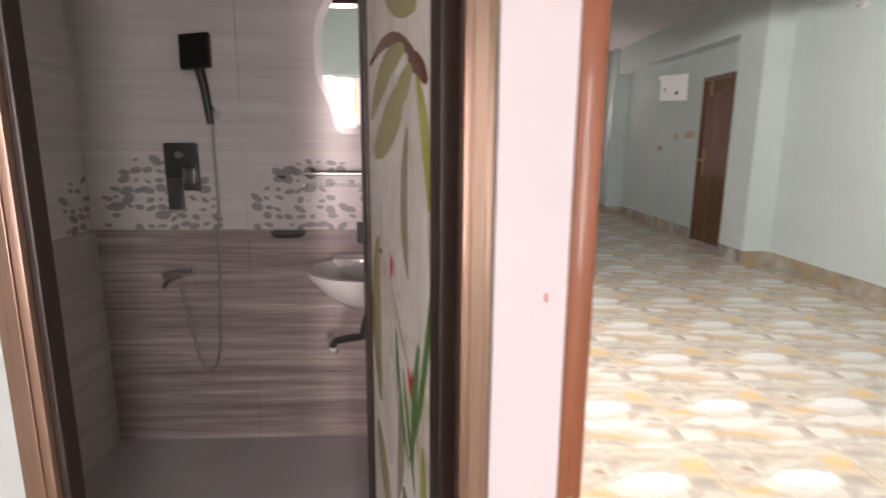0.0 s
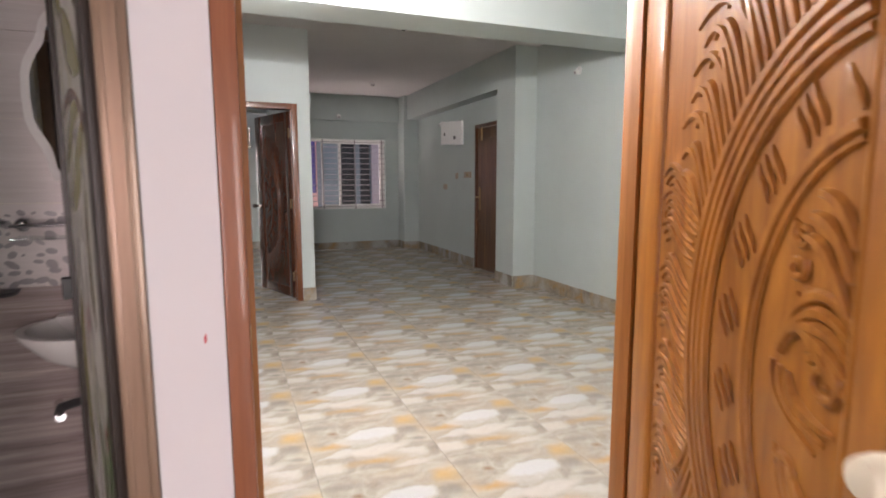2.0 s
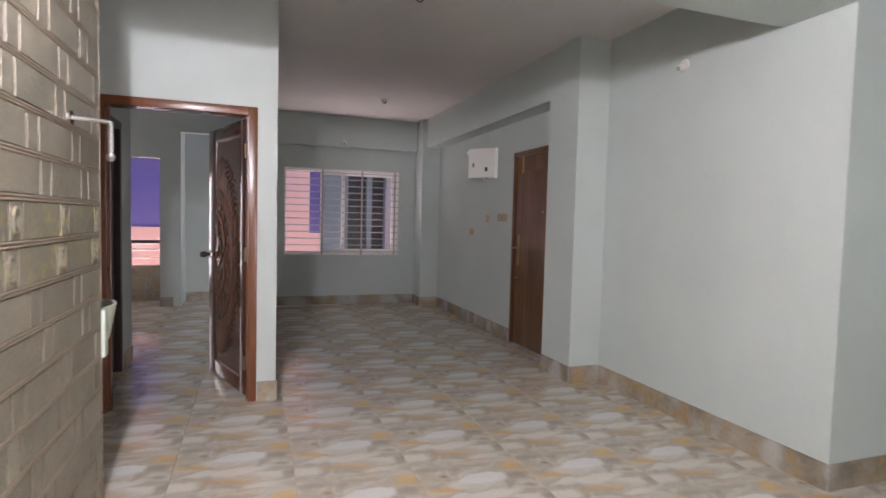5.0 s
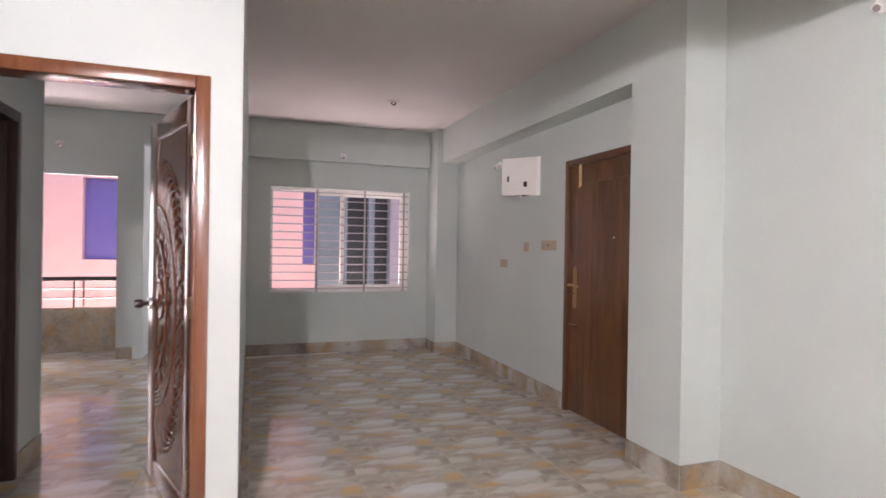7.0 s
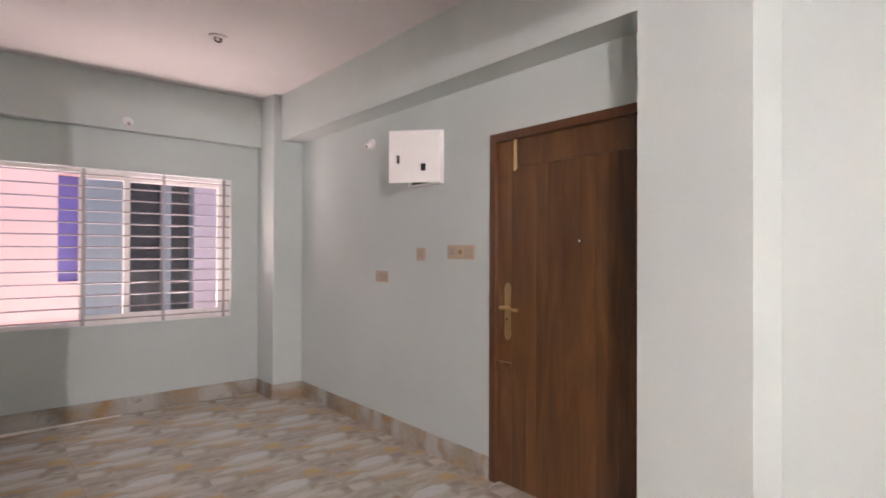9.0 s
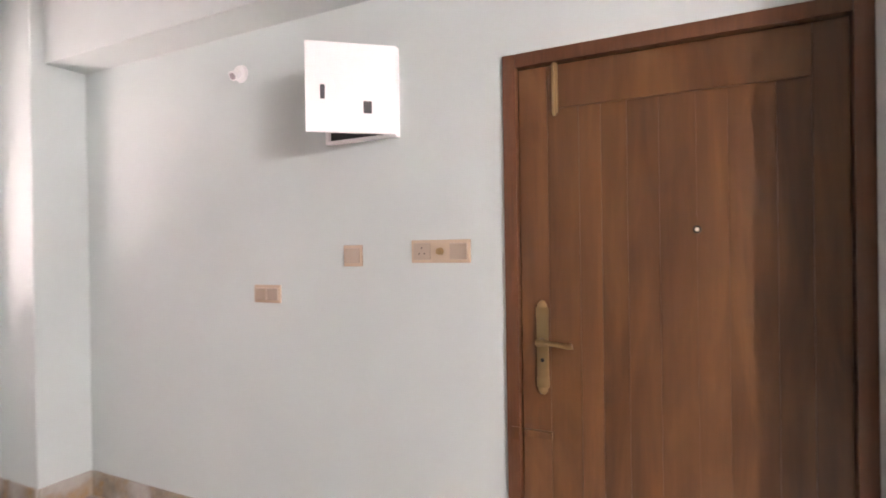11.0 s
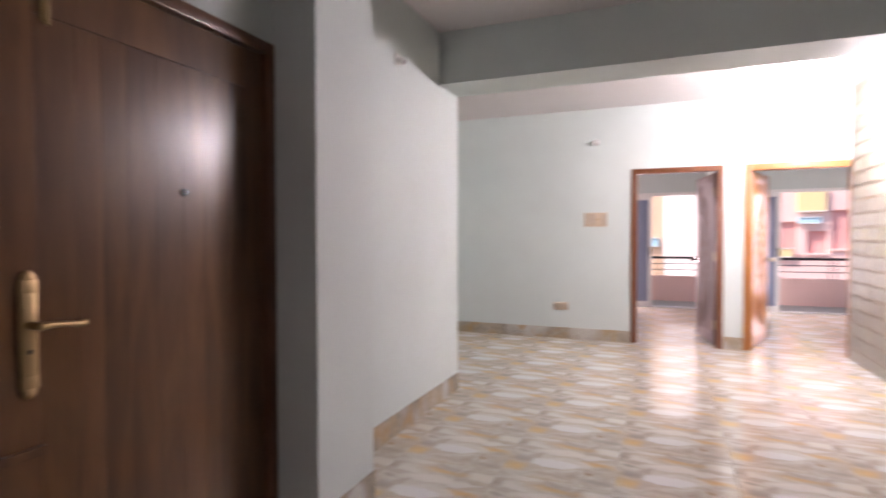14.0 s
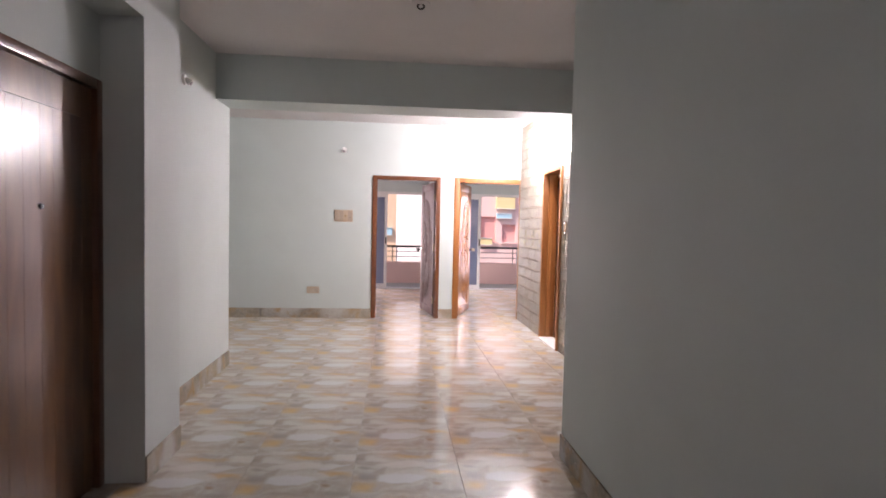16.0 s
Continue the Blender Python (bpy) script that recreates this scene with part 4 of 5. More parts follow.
# small red smears left on the white strip between the two doors
for x, z, s in ((0.092, 1.022, 1.0),):
    sm = thing("paint_smear", pose(x, 1.074, z), "small red paint smear on the white wall", "stain")
    part("smear", ball(bb(), (0, 0, 0), 0.0045 * s, 0.55, 0.06, 1.9), ART_RED, sm)

# ---- living room window ----
WX0, WX1, WZ0, WZ1 = 1.265, 3.01, 0.765, 2.066
window_1 = thing("window_1", pose(WX0, 10.28, WZ0), "white sliding aluminium window with horizontal iron grille, left part open", "window", kind="structure")
ww, wh = WX1 - WX0, WZ1 - WZ0
bm = bb()
box(bm, 0, ww, 0.05, 0.14, 0, 0.035)
box(bm, 0, ww, 0.05, 0.14, wh - 0.035, wh)
box(bm, 0, 0.03, 0.05, 0.14, 0.035, wh - 0.035)
box(bm, ww - 0.05, ww, 0.05, 0.14, 0.035, wh - 0.035)
part("window_frame", bm, ALU, window_1)


def sash(x0, x1, y, glass, nm="sash"):
    bm = bb()
    for a, b, c, d in ((x0, x0 + 0.045, 0.035, wh - 0.035), (x1 - 0.045, x1, 0.035, wh - 0.035), (x0 + 0.045, x1 - 0.045, 0.035, 0.085), (x0 + 0.045, x1 - 0.045, wh - 0.08, wh - 0.035)):
        box(bm, a, b, y, y + 0.03, c, d, 0.003)
    s = part(nm, bm, ALU, window_1)
    g = part("pane", box(bb(), x0 + 0.04, x1 - 0.04, y + 0.012, y + 0.017, 0.08, wh - 0.075), glass, s)
    g.visible_shadow = False
    return s


s = sash(0.535, 0.905, 0.06, GLASS)
part("sash_handle", box(bb(), 0.545, 0.57, 0.045, 0.062, 0.55, 0.66, 0.004), ALU, s)
sash(0.86, ww - 0.05, 0.1, GLASS)
for k in range(13):
    z = 0.05 + (wh - 0.1) * k / 12
    part("grille_bar", cyl(bb(), (0.005, 0.025, z), (ww - 0.005, 0.025, z), 0.0065, n=8), IRON, window_1)
for x in (0.56, 1.16, 1.68):
    part("grille_upright", box(bb(), x - 0.011, x + 0.011, 0.012, 0.02, 0.005, wh - 0.005), IRON, window_1)

# balcony openings: fixed and sliding blue glass doors
def glass_door(name, x_open0, x_mid, x1, label):
    t = thing(name, pose(x_open0, -2.56, 0), label, "door", kind="structure")
    w = x1 - x_open0
    bm = bb()
    box(bm, 0, w, -0.05, 0.05, 2.03, 2.08)
    box(bm, 0, 0.04, -0.05, 0.05, 0, 2.03)
    box(bm, w - 0.04, w, -0.05, 0.05, 0, 2.03)
    box(bm, 0.04, w - 0.04, -0.05, 0.05, 0, 0.02)
    part("door_track_frame", bm, ALU, t)
    m = x_mid - x_open0
    for nm, y in (("sliding_leaf", 0.025), ("fixed_leaf", -0.02)):
        bm = bb()
        for a, b, c, d in ((m, m + 0.06, 0.02, 2.03), (w - 0.1, w - 0.04, 0.02, 2.03), (m + 0.06, w - 0.1, 0.02, 0.1), (m + 0.06, w - 0.1, 1.96, 2.03)):
            box(bm, a, b, y - 0.014, y + 0.014, c, d, 0.003)
        lf = part(nm, bm, ALU, t, "white aluminium leaf with blue tinted glass")
        part("pane", box(bb(), m + 0.05, w - 0.09, y - 0.003, y + 0.003, 0.09, 1.97), BLUE_GLASS, lf)
    part("pull_handle", box(bb(), m + 0.015, m + 0.04, 0.04, 0.06, 0.95, 1.1, 0.004), BLACK, t)


glass_door("door_8", -1.5, 0.17, 1.16, "white aluminium balcony door slid open, blue tinted glass")
glass_door("door_9", 1.32, 2.2, 2.6, "white aluminium balcony door slid open, blue tinted glass")

window_2 = thing("window_2", pose(-2.25, 3.1, 1.0), "white aluminium kitchen window", "window", kind="structure")
bm = bb()
for y0, y1, z0, z1 in ((0, 1, 0, 0.04), (0, 1, 0.96, 1.0), (0, 0.04, 0.04, 0.96), (0.96, 1, 0.04, 0.96), (0.48, 0.52, 0.04, 0.96)):
    box(bm, -0.03, 0.03, y0, y1, z0, z1)
part("window_frame", bm, ALU, window_2)

# ---- fittings on the walls ----
box_thing = thing("fuse_box", pose(3.555, 8.13, 1.86), "white metal fuse box with its door ajar", "fuse box")
bm = bb()
bh, bw = 0.335, 0.33
box(bm, -0.03, 0.0, -bw - 0.012, -bw, 0, bh)
box(bm, -0.03, 0.0, 0, 0.012, 0, bh)
box(bm, -0.03, 0.0, -bw - 0.012, 0.012, -0.012, 0)
box(bm, -0.03, 0.0, -bw - 0.012, 0.012, bh, bh + 0.012)
part("case", bm, WHITE_PLASTIC, box_thing)
# Shade inside the shallow case is painted as a near-black plate.
part("case_inside", box(bb(), -0.008, -0.002, -bw, 0, 0, bh), SHADE_BLACK, box_thing, "near-black plate for the shade inside the box")
for k in range(4):
    part("breaker", box(bb(), -0.022, -0.009, -bw + 0.04 + 0.06 * k, -bw + 0.085 + 0.06 * k, 0.12, 0.2, 0.003), BLACK, box_thing)
bdoor = part("box_door", box(bb(), -0.012, 0.0, 0, bw + 0.02, -0.008, bh + 0.008, 0.003), WHITE_PLASTIC, box_thing, "white enamelled door", at=Matrix.Translation((-0.032, -bw - 0.012, 0)) @ pose(0, 0, 0, 0, 0, 40))
part("slot", box(bb(), -0.016, -0.0115, 0.275, 0.293, 0.12, 0.175, 0.004), GREY_PLATE, bdoor, "grey latch slot")
part("slot", box(bb(), -0.016, -0.0115, 0.095, 0.128, 0.07, 0.118, 0.002), BLACK, bdoor, "dark key opening")


def switch_plate(at, w, h, pieces, label, mats=(SWITCH, SWITCH_DARK)):
    t = thing("switch_plate", at, label, "light switch")
    part("plate", box(bb(), 0, w, -0.009, 0, 0, h, 0.003), mats[0], t, smooth=True)
    x = 0.008
    step = (w - 0.016) / len(pieces)
    for p in pieces:
        if p == "switch":
            part("rocker", box(bb(), x + 0.003, x + step - 0.003, -0.014, -0.006, 0.014, h - 0.014, 0.003), mats[1], t)
        elif p == "socket":
            s = part("socket", box(bb(), x + 0.002, x + step - 0.002, -0.012, -0.006, 0.012, h - 0.012, 0.002), mats[1], t)
            for dx, dz in ((0.35, 0.4), (0.65, 0.4), (0.5, 0.65)):
                part("pin_hole", cyl(bb(), (x + step * dx, -0.0125, h * dz), (x + step * dx, -0.0115, h * dz), 0.0035, n=8), BLACK, s)
        else:
            part("regulator_knob", cyl(bb(), (x + step / 2, -0.008, h / 2), (x + step / 2, -0.022, h / 2), 0.016, 0.013, 18), BRASS, t, smooth=True)
        x += step
    return t


EAST = lambda y, z: pose(3.555, y, z, 0, 0, -90)
switch_plate(EAST(7.738, 1.34), 0.256, 0.09, ["socket", "knob", "switch"], "tan switch plate with socket and dimmer by the entrance door")
switch_plate(EAST(8.072, 1.325), 0.094, 0.09, ["switch"], "small tan single switch plate on the entrance wall")
switch_plate(EAST(8.593, 1.155), 0.16, 0.083, ["switch", "switch"], "tan double socket plate on the entrance wall")
SOUTH = lambda x, z: pose(x, 1.18, z, 0, 0, 180)
switch_plate(SOUTH(2.924, 1.412), 0.27, 0.172, ["switch", "switch", "knob", "socket"], "tan switch board beside the bedroom door")
switch_plate(SOUTH(3.303, 0.36), 0.18, 0.098, ["socket", "switch"], "low tan double socket on the hall wall")
HALLW = lambda y, z: pose(0.189, y, z, 0, 0, 90)
switch_plate(HALLW(3.40, 1.34), 0.085, 0.12, ["socket"], "small chrome-edged socket on the tiled hall wall", (CHROME, BRASS))


def bulb_holder(at, lit, label):
    """A small angled holder on a wall; local -y points into the room."""
    t = thing("bulb_holder", at, label, "wall lamp")
    part("rose", cyl(bb(), (0, 0, 0), (0, -0.018, 0), 0.042, 0.036, 24), WHITE_PLASTIC, t, smooth=True)
    bm = cyl(bb(), (0, -0.015, 0), (0, -0.055, -0.025), 0.02, 0.023, 18)
    part("socket", bm, WHITE_PLASTIC, t, smooth=True)
    if lit:
        b = part("bulb", ball(bb(), (0, -0.082, -0.045), 0.032, 1, 1, 1.15), LAMP_ON, t, "glowing white bulb", smooth=True)
        b.visible_shadow = False
    else:
        part("contact", cyl(bb(), (0, -0.054, -0.0245), (0, -0.058, -0.0265), 0.016, n=16), IRON, t)
    return t


bulb_holder(pose(0.189, 3.42, 2.46, 0, 0, 90), True, "white wall bulb holder with a glowing bulb on the tiles")
bulb_holder(pose(0.189, 2.42, 2.46, 0, 0, 90), True, "white wall bulb holder with a glowing bulb on the tiles")
bulb_holder(pose(3.63, 4.95, 2.44, 0, 0, -90), False, "empty white bulb holder high on the hall wall")
bulb_holder(pose(2.79, 1.18, 2.45, 0, 0, 180), False, "empty white bulb holder above the switch board")
bulb_holder(pose(3.555, 8.66, 2.24, 0, 0, -90), False, "empty white bulb holder beside the fuse box")
bulb_holder(pose(2.12, 10.2, 2.47, 0, 0, 0), False, "empty white bulb holder on the window beam")
bulb_holder(pose(-0.98, 10.5, 2.45, 0, 0, 0), False, "empty white bulb holder above the balcony opening")


def fan_hook(x, y):
    t = thing("fan_hook", pose(x, y, H), "dark metal ceiling fan hook", "hook")
    part("plate", cyl(bb(), (0, 0, -0.008), (0, 0, 0), 0.06, n=24), CEIL, t)
    part("ring", sweep(bb(), [(0.022 * math.cos(a), 0.0, -0.02 + 0.018 * math.sin(a)) for a in [k * math.tau / 14 for k in range(15)]], 0.006, 8), DARK_PVC, t)


fan_hook(2.42, 8.85)
fan_hook(1.9, 5.55)

# chrome bracket and wash basin at the end of the tiled wall
br = thing("towel_bracket", pose(0.189, 4.30, 1.69, 0, 0, 90), "chrome towel bracket on the tiled wall", "towel holder")
part("rose", cyl(bb(), (0, 0, 0), (0, -0.012, 0), 0.026, n=20), CHROME, br, smooth=True)
part("arm", sweep(bb(), [(0, -0.01, 0), (0.02, -0.06, 0.0), (0.05, -0.11, 0.0), (0.06, -0.13, -0.005)], 0.009, 10), CHROME, br, smooth=True)
part("drop_tube", cyl(bb(), (0.055, -0.125, 0.0), (0.055, -0.125, -0.13), 0.011), CHROME, br, smooth=True)
part("end_cap", ball(bb(), (0.055, -0.125, -0.135), 0.017), CHROME, br, smooth=True)
basin = thing("wash_basin", pose(0.07, 4.755, 0.62), "pale green wash basin on the end of the tiled wall", "basin")
bm = bb()
ring_r = [(0.10, 0.0), (0.19, 0.10), (0.24, 0.24), (0.25, 0.27), (0.225, 0.27), (0.15, 0.14), (0.05, 0.10)]
rings = []
for r, z in ring_r:
    rings.append([bm.verts.new((0.75 * r * math.cos(a) * (0.7 if r else 1), 0.2 + 0.78 * r * math.sin(a), z)) for a in [k * math.tau / 24 for k in range(24)]])
for ra, rb in zip(rings, rings[1:]):
    for k in range(24):
        bm.faces.new((ra[k], ra[(k + 1) % 24], rb[(k + 1) % 24], rb[k]))
bm.faces.new(rings[0])
bm.faces.new(rings[-1])
part("bowl", bm, SLAB_GREEN, basin, smooth=True)
part("back_ledge", box(bb(), -0.13, 0.13, -0.004, 0.06, 0.05, 0.275, 0.01), SLAB_GREEN, basin, smooth=True)
part("tap", sweep(bb(), [(0, 0.03, 0.27), (0, 0.03, 0.36), (0, 0.06, 0.40), (0, 0.12, 0.39)], 0.012, 10), CHROME, basin, smooth=True)

# ---- kitchen seen through its doorway ----
kc = thing("kitchen_cabinet", pose(-1.25, 4.12, 0), "dark green kitchen base cabinet", "cabinet")
part("body", box(bb(), 0, 1.2, 0, 0.5, 0.08, 0.8), CABINET_GREEN, kc)
part("plinth", box(bb(), 0.02, 1.18, 0.05, 0.5, 0, 0.08), DARK_PVC, kc)
for k in range(3):
    d = part("cabinet_door", box(bb(), 0.4 * k + 0.006, 0.4 * k + 0.394, -0.018, 0, 0.1, 0.78, 0.004), CABINET_GREEN, kc)
    part("handle", cyl(bb(), (0.4 * k + 0.35, -0.03, 0.6), (0.4 * k + 0.35, -0.03, 0.7), 0.006), CHROME, d)
ct = thing("counter_top", pose(-1.28, 4.08, 0.8), "pale green glazed kitchen counter", "counter")
part("slab", box(bb(), 0, 1.32, 0, 0.555, 0, 0.1, 0.012), SLAB_GREEN, ct, smooth=True)
kt = thing("kitchen_tap", pose(-0.35, 4.64, 1.05, 0, 0, 180), "chrome kitchen wall tap", "tap")
bm = bb()
cyl(bm, (0, 0, 0), (0, 0.06, 0), 0.014)
sweep(bm, [(0, 0.05, 0), (0, 0.1, 0.03), (0, 0.16, 0.03), (0, 0.18, -0.01)], 0.011, 10)
part("spout", bm, CHROME, kt, smooth=True)
part("cross_handle", box(bb(), -0.05, 0.05, 0.04, 0.06, 0.025, 0.037, 0.004), CHROME, kt)
part("inlet", cyl(bb(), (-0.09, 0.05, 0.0), (0.09, 0.05, 0.0), 0.01), CHROME, kt)

# ---- first bathroom ----
BY = 2.42
sh = thing("hand_shower", pose(-0.90, BY - 0.02, 1.33), "black square hand shower in a chrome wall holder", "shower")
part("holder", cyl(bb(), (0, 0.01, 0.04), (0, -0.05, 0.05), 0.02, n=16), CHROME, sh, smooth=True)
part("grip", sweep(bb(), [(0.0, -0.045, 0.0), (-0.008, -0.055, 0.12), (-0.016, -0.075, 0.2)], [0.014, 0.016, 0.02], 10), BLACK, sh, smooth=True)
part("head", box(bb(), -0.055, 0.055, -0.012, 0.012, -0.065, 0.065, 0.008), BLACK, sh, smooth=True, at=pose(-0.022, -0.085, 0.255, -18, -6, 0))
hose = [(0.005, -0.04, 0.0), (0.004, -0.035, -0.3), (-0.012, -0.03, -0.6), (-0.03, -0.03, -0.88), (-0.05, -0.035, -0.97), (-0.085, -0.04, -1.0), (-0.115, -0.04, -0.93), (-0.14, -0.04, -0.8), (-0.17, -0.04, -0.62)]
part("hose", sweep(bb(), hose, 0.006, 8), GREY_HOSE, sh, smooth=True)
mx = thing("shower_mixer", pose(-1.04, BY - 0.012, 1.025), "gunmetal shower mixer plate with lever", "shower mixer")
part("plate", box(bb(), -0.065, 0.065, -0.01, 0.004, 0.05, 0.235, 0.01), GREY_PLATE, mx, smooth=True)
part("spout_block", box(bb(), -0.045, 0.005, -0.05, -0.01, -0.02, 0.1, 0.006), GREY_PLATE, mx, smooth=True)
part("lever", box(bb(), 0.015, 0.055, -0.045, -0.01, 0.08, 0.14, 0.006), CHROME, mx, smooth=True)
part("diverter", cyl(bb(), (0, -0.01, 0.19), (0, -0.03, 0.19), 0.014), CHROME, mx, smooth=True)
tp = thing("bath_tap", pose(-1.075, BY - 0.012, 0.735), "chrome wall tap under the shower mixer", "tap")
part("body", cyl(bb(), (-0.06, -0.03, 0), (0.06, -0.03, 0.02), 0.016, n=14), CHROME, tp, smooth=True)
part("inlet", cyl(bb(), (0, 0.01, 0.005), (0, -0.035, 0.005), 0.018), CHROME, tp, smooth=True)
part("spout", sweep(bb(), [(0.0, -0.03, 0.0), (-0.02, -0.09, -0.005), (-0.03, -0.11, -0.03)], 0.011, 10), CHROME, tp, smooth=True)
sf = thing("glass_shelf", pose(-0.51, BY - 0.012, 1.13), "chrome rail shelf with glass plate", "shelf")
part("bracket", ball(bb(), (-0.03, -0.03, 0.02), 0.026), CHROME, sf, smooth=True)
part("bracket", ball(bb(), (0.42, -0.03, 0.02), 0.026), CHROME, sf, smooth=True)
part("rail", cyl(bb(), (-0.05, -0.10, 0.02), (0.45, -0.10, 0.02), 0.006), CHROME, sf, smooth=True)
part("rail", cyl(bb(), (-0.05, -0.03, 0.02), (0.45, -0.03, 0.02), 0.006), CHROME, sf, smooth=True)
part("glass_plate", box(bb(), -0.05, 0.45, -0.11, -0.01, -0.03, -0.022), GLASS, sf)
sd = thing("soap_dish", pose(-0.635, BY - 0.012, 0.9), "dark oval soap dish on the tile edge", "soap dish")
part("tray", cyl(bb(), (0, -0.035, 0.0), (0, -0.035, 0.016), 0.06, 0.07, 20), GREY_PLATE, sd, smooth=True)


def wavy_mirror():
    t = thing("wall_mirror", pose(-0.235, BY - 0.012, 1.60), "tall wall mirror with a wavy white edge", "mirror")
    for nm, grow, y0, y1, mat in (("mirror_edge", 0.028, -0.012, 0.004, CERAMIC), ("mirror_glass", 0.0, -0.016, -0.0125, MIRROR)):
        bm = bb()
        pts = []
        for k in range(60):
            a = math.tau * k / 60
            w = 0.235 * (1 + 0.07 * math.cos(6 * a)) + grow
            h = 0.29 * (1 + 0.05 * math.cos(6 * a + 0.8)) + grow
            pts.append((w * math.copysign(abs(math.cos(a)) ** 0.62, math.cos(a)), h * math.copysign(abs(math.sin(a)) ** 0.62, math.sin(a))))
        f = [bm.verts.new((x, y0, z)) for x, z in pts]
        b = [bm.verts.new((x, y1, z)) for x, z in pts]
        bm.faces.new(f)
        bm.faces.new(b[::-1])
        for k in range(60):
            bm.faces.new((f[k], f[(k + 1) % 60], b[(k + 1) % 60], b[k]))
        part(nm, bm, mat, t)


wavy_mirror()
wb = thing("bathroom_basin", pose(-0.29, BY - 0.012, 0.01), "white ceramic wall basin with curved waste pipe", "basin")
bm = bb()
rings = []
for wx, wy, z in ((0.10, 0.10, 0.66), (0.18, 0.17, 0.71), (0.24, 0.22, 0.78), (0.245, 0.225, 0.80), (0.22, 0.20, 0.80), (0.15, 0.15, 0.70), (0.04, 0.04, 0.67)):
    rings.append([bm.verts.new((wx * math.cos(a), -0.20 + wy * math.sin(a) * (1.0 if math.sin(a) < 0 else 0.85), z)) for a in [k * math.tau / 28 for k in range(28)]])
for ra, rb in zip(rings, rings[1:]):
    for k in range(28):
        bm.faces.new((ra[k], ra[(k + 1) % 28], rb[(k + 1) % 28], rb[k]))
bm.faces.new(rings[0][::-1])
bm.faces.new(rings[-1])
part("bowl", bm, CERAMIC, wb, smooth=True)
part("back_ledge", box(bb(), -0.17, 0.2, -0.09, 0.0, 0.70, 0.81, 0.015), CERAMIC, wb, smooth=True)
part("pillar_tap", sweep(bb(), [(0, -0.06, 0.8), (0, -0.06, 0.9), (0, -0.09, 0.94), (0, -0.15, 0.92)], 0.012, 10), CHROME, wb, smooth=True)
part("waste_pipe", sweep(bb(), [(-0.02, -0.24, 0.62), (-0.04, -0.23, 0.54), (-0.10, -0.2, 0.52), (-0.15, -0.17, 0.5), (-0.17, -0.13, 0.46)], 0.016, 12), GREY_PLATE, wb, smooth=True)
part("stop_valve", cyl(bb(), (-0.2, 0.0, 0.455), (-0.16, -0.15, 0.455), 0.018, n=14), CHROME, wb, smooth=True)
part("cover", box(bb(), -0.03, 0.0, -0.12, 0.0, 0.06, 0.62, 0.01), CERAMIC, wb, smooth=True)

# ---- bathroom tiles ----
rnd = random.Random(3)


def tiles_on(parent_name, mat, x_from, x_to, z_from, z_to, w, h, place, label):
    bm0 = box(bb(), 0, w - 0.002, -0.006, 0, 0, h - 0.002)
    me = finish("tile", bm0, mat)
    root = tagged(new(parent_name), label, "wall tiles", "", "structure")
    z = z_from
    while z < z_to - 0.01:
        x = x_from
        while x < x_to - 0.01:
            t = new("tile", me)
            t.parent = root
            sx = min(1.0, (x_to - x) / w)
            sz = min(1.0, (z_to - z) / h)
            t.matrix_local = place(x, z) @ Matrix.Diagonal((sx, 1, sz, 1))
            x += w
        z += h
    return root


back = lambda x, z: pose(x, BY - 0.002, z)
side = lambda x, z: pose(-1.412, x, z, 0, 0, 90)
# The side wall's low tiles take the lighter, lit colouring.
for pl, a, b, low in ((back, -1.405, 0.05, BATH_LOW), (side, 1.19, 2.41, BATH_LOW_LIT)):
    tiles_on("bath_tiles_low", low, a, b, 0, 0.92, 0.6, 0.3067, pl, "grey-brown striped bathroom wall tiles")
    tiles_on("bath_tiles_band", BATH_BAND, a, b, 0.92, 1.225, 0.6, 0.305, pl, "pale bathroom band tiles printed with grey pebbles")
    tiles_on("bath_tiles_high", BATH_HIGH, a, b, 1.225, H, 0.6, 0.3, pl, "pale streaked bathroom wall tiles")


def pebble_print(pl, a, b, name):
    root = tagged(new(name), "printed grey pebble pattern on the band tiles", "tile pattern", "", "structure")
    bm = bb()
    x = a
    while x < b:
        z = 0.935
        while z < 1.215:
            u = ((x + 1.41) % 0.6) / 0.6
            reach = 0.92 if u > 0.86 or u < 0.06 else 0.95 + 0.28 * math.sin(math.pi * (u - 0.02) / 0.9) ** 0.7
            if z < reach and rnd.random() < 0.74:
                r = rnd.uniform(0.008, 0.024)
                m = pl(x + rnd.uniform(-0.008, 0.008), z + rnd.uniform(-0.008, 0.008)) @ Matrix.Translation((0, -0.0068, 0)) @ pose(0, 0, 0, 90, rnd.uniform(-40, 40), 0) @ Matrix.Diagonal((rnd.uniform(0.9, 1.5), rnd.uniform(0.5, 0.85), 1, 1))
                bmesh.ops.create_circle(bm, cap_ends=True, segments=9, radius=r, matrix=m)
            z += 0.036
        x += 0.042
    ob = part("pebble", bm, PEBBLE_GREY, root)
    ob["kind"] = "stuff"


pebble_print(back, -1.39, 0.03, "pebble_band_back")
pebble_print(side, 1.2, 2.38, "pebble_band_side")
setting("bath_floor", box(bb(), -1.414, 0.055, 1.19, 2.415, -0.012, 0.004), BATH_FLOOR, "plain grey bathroom floor tile", "floor")

# ---- skirting ----
SK_H = 0.14


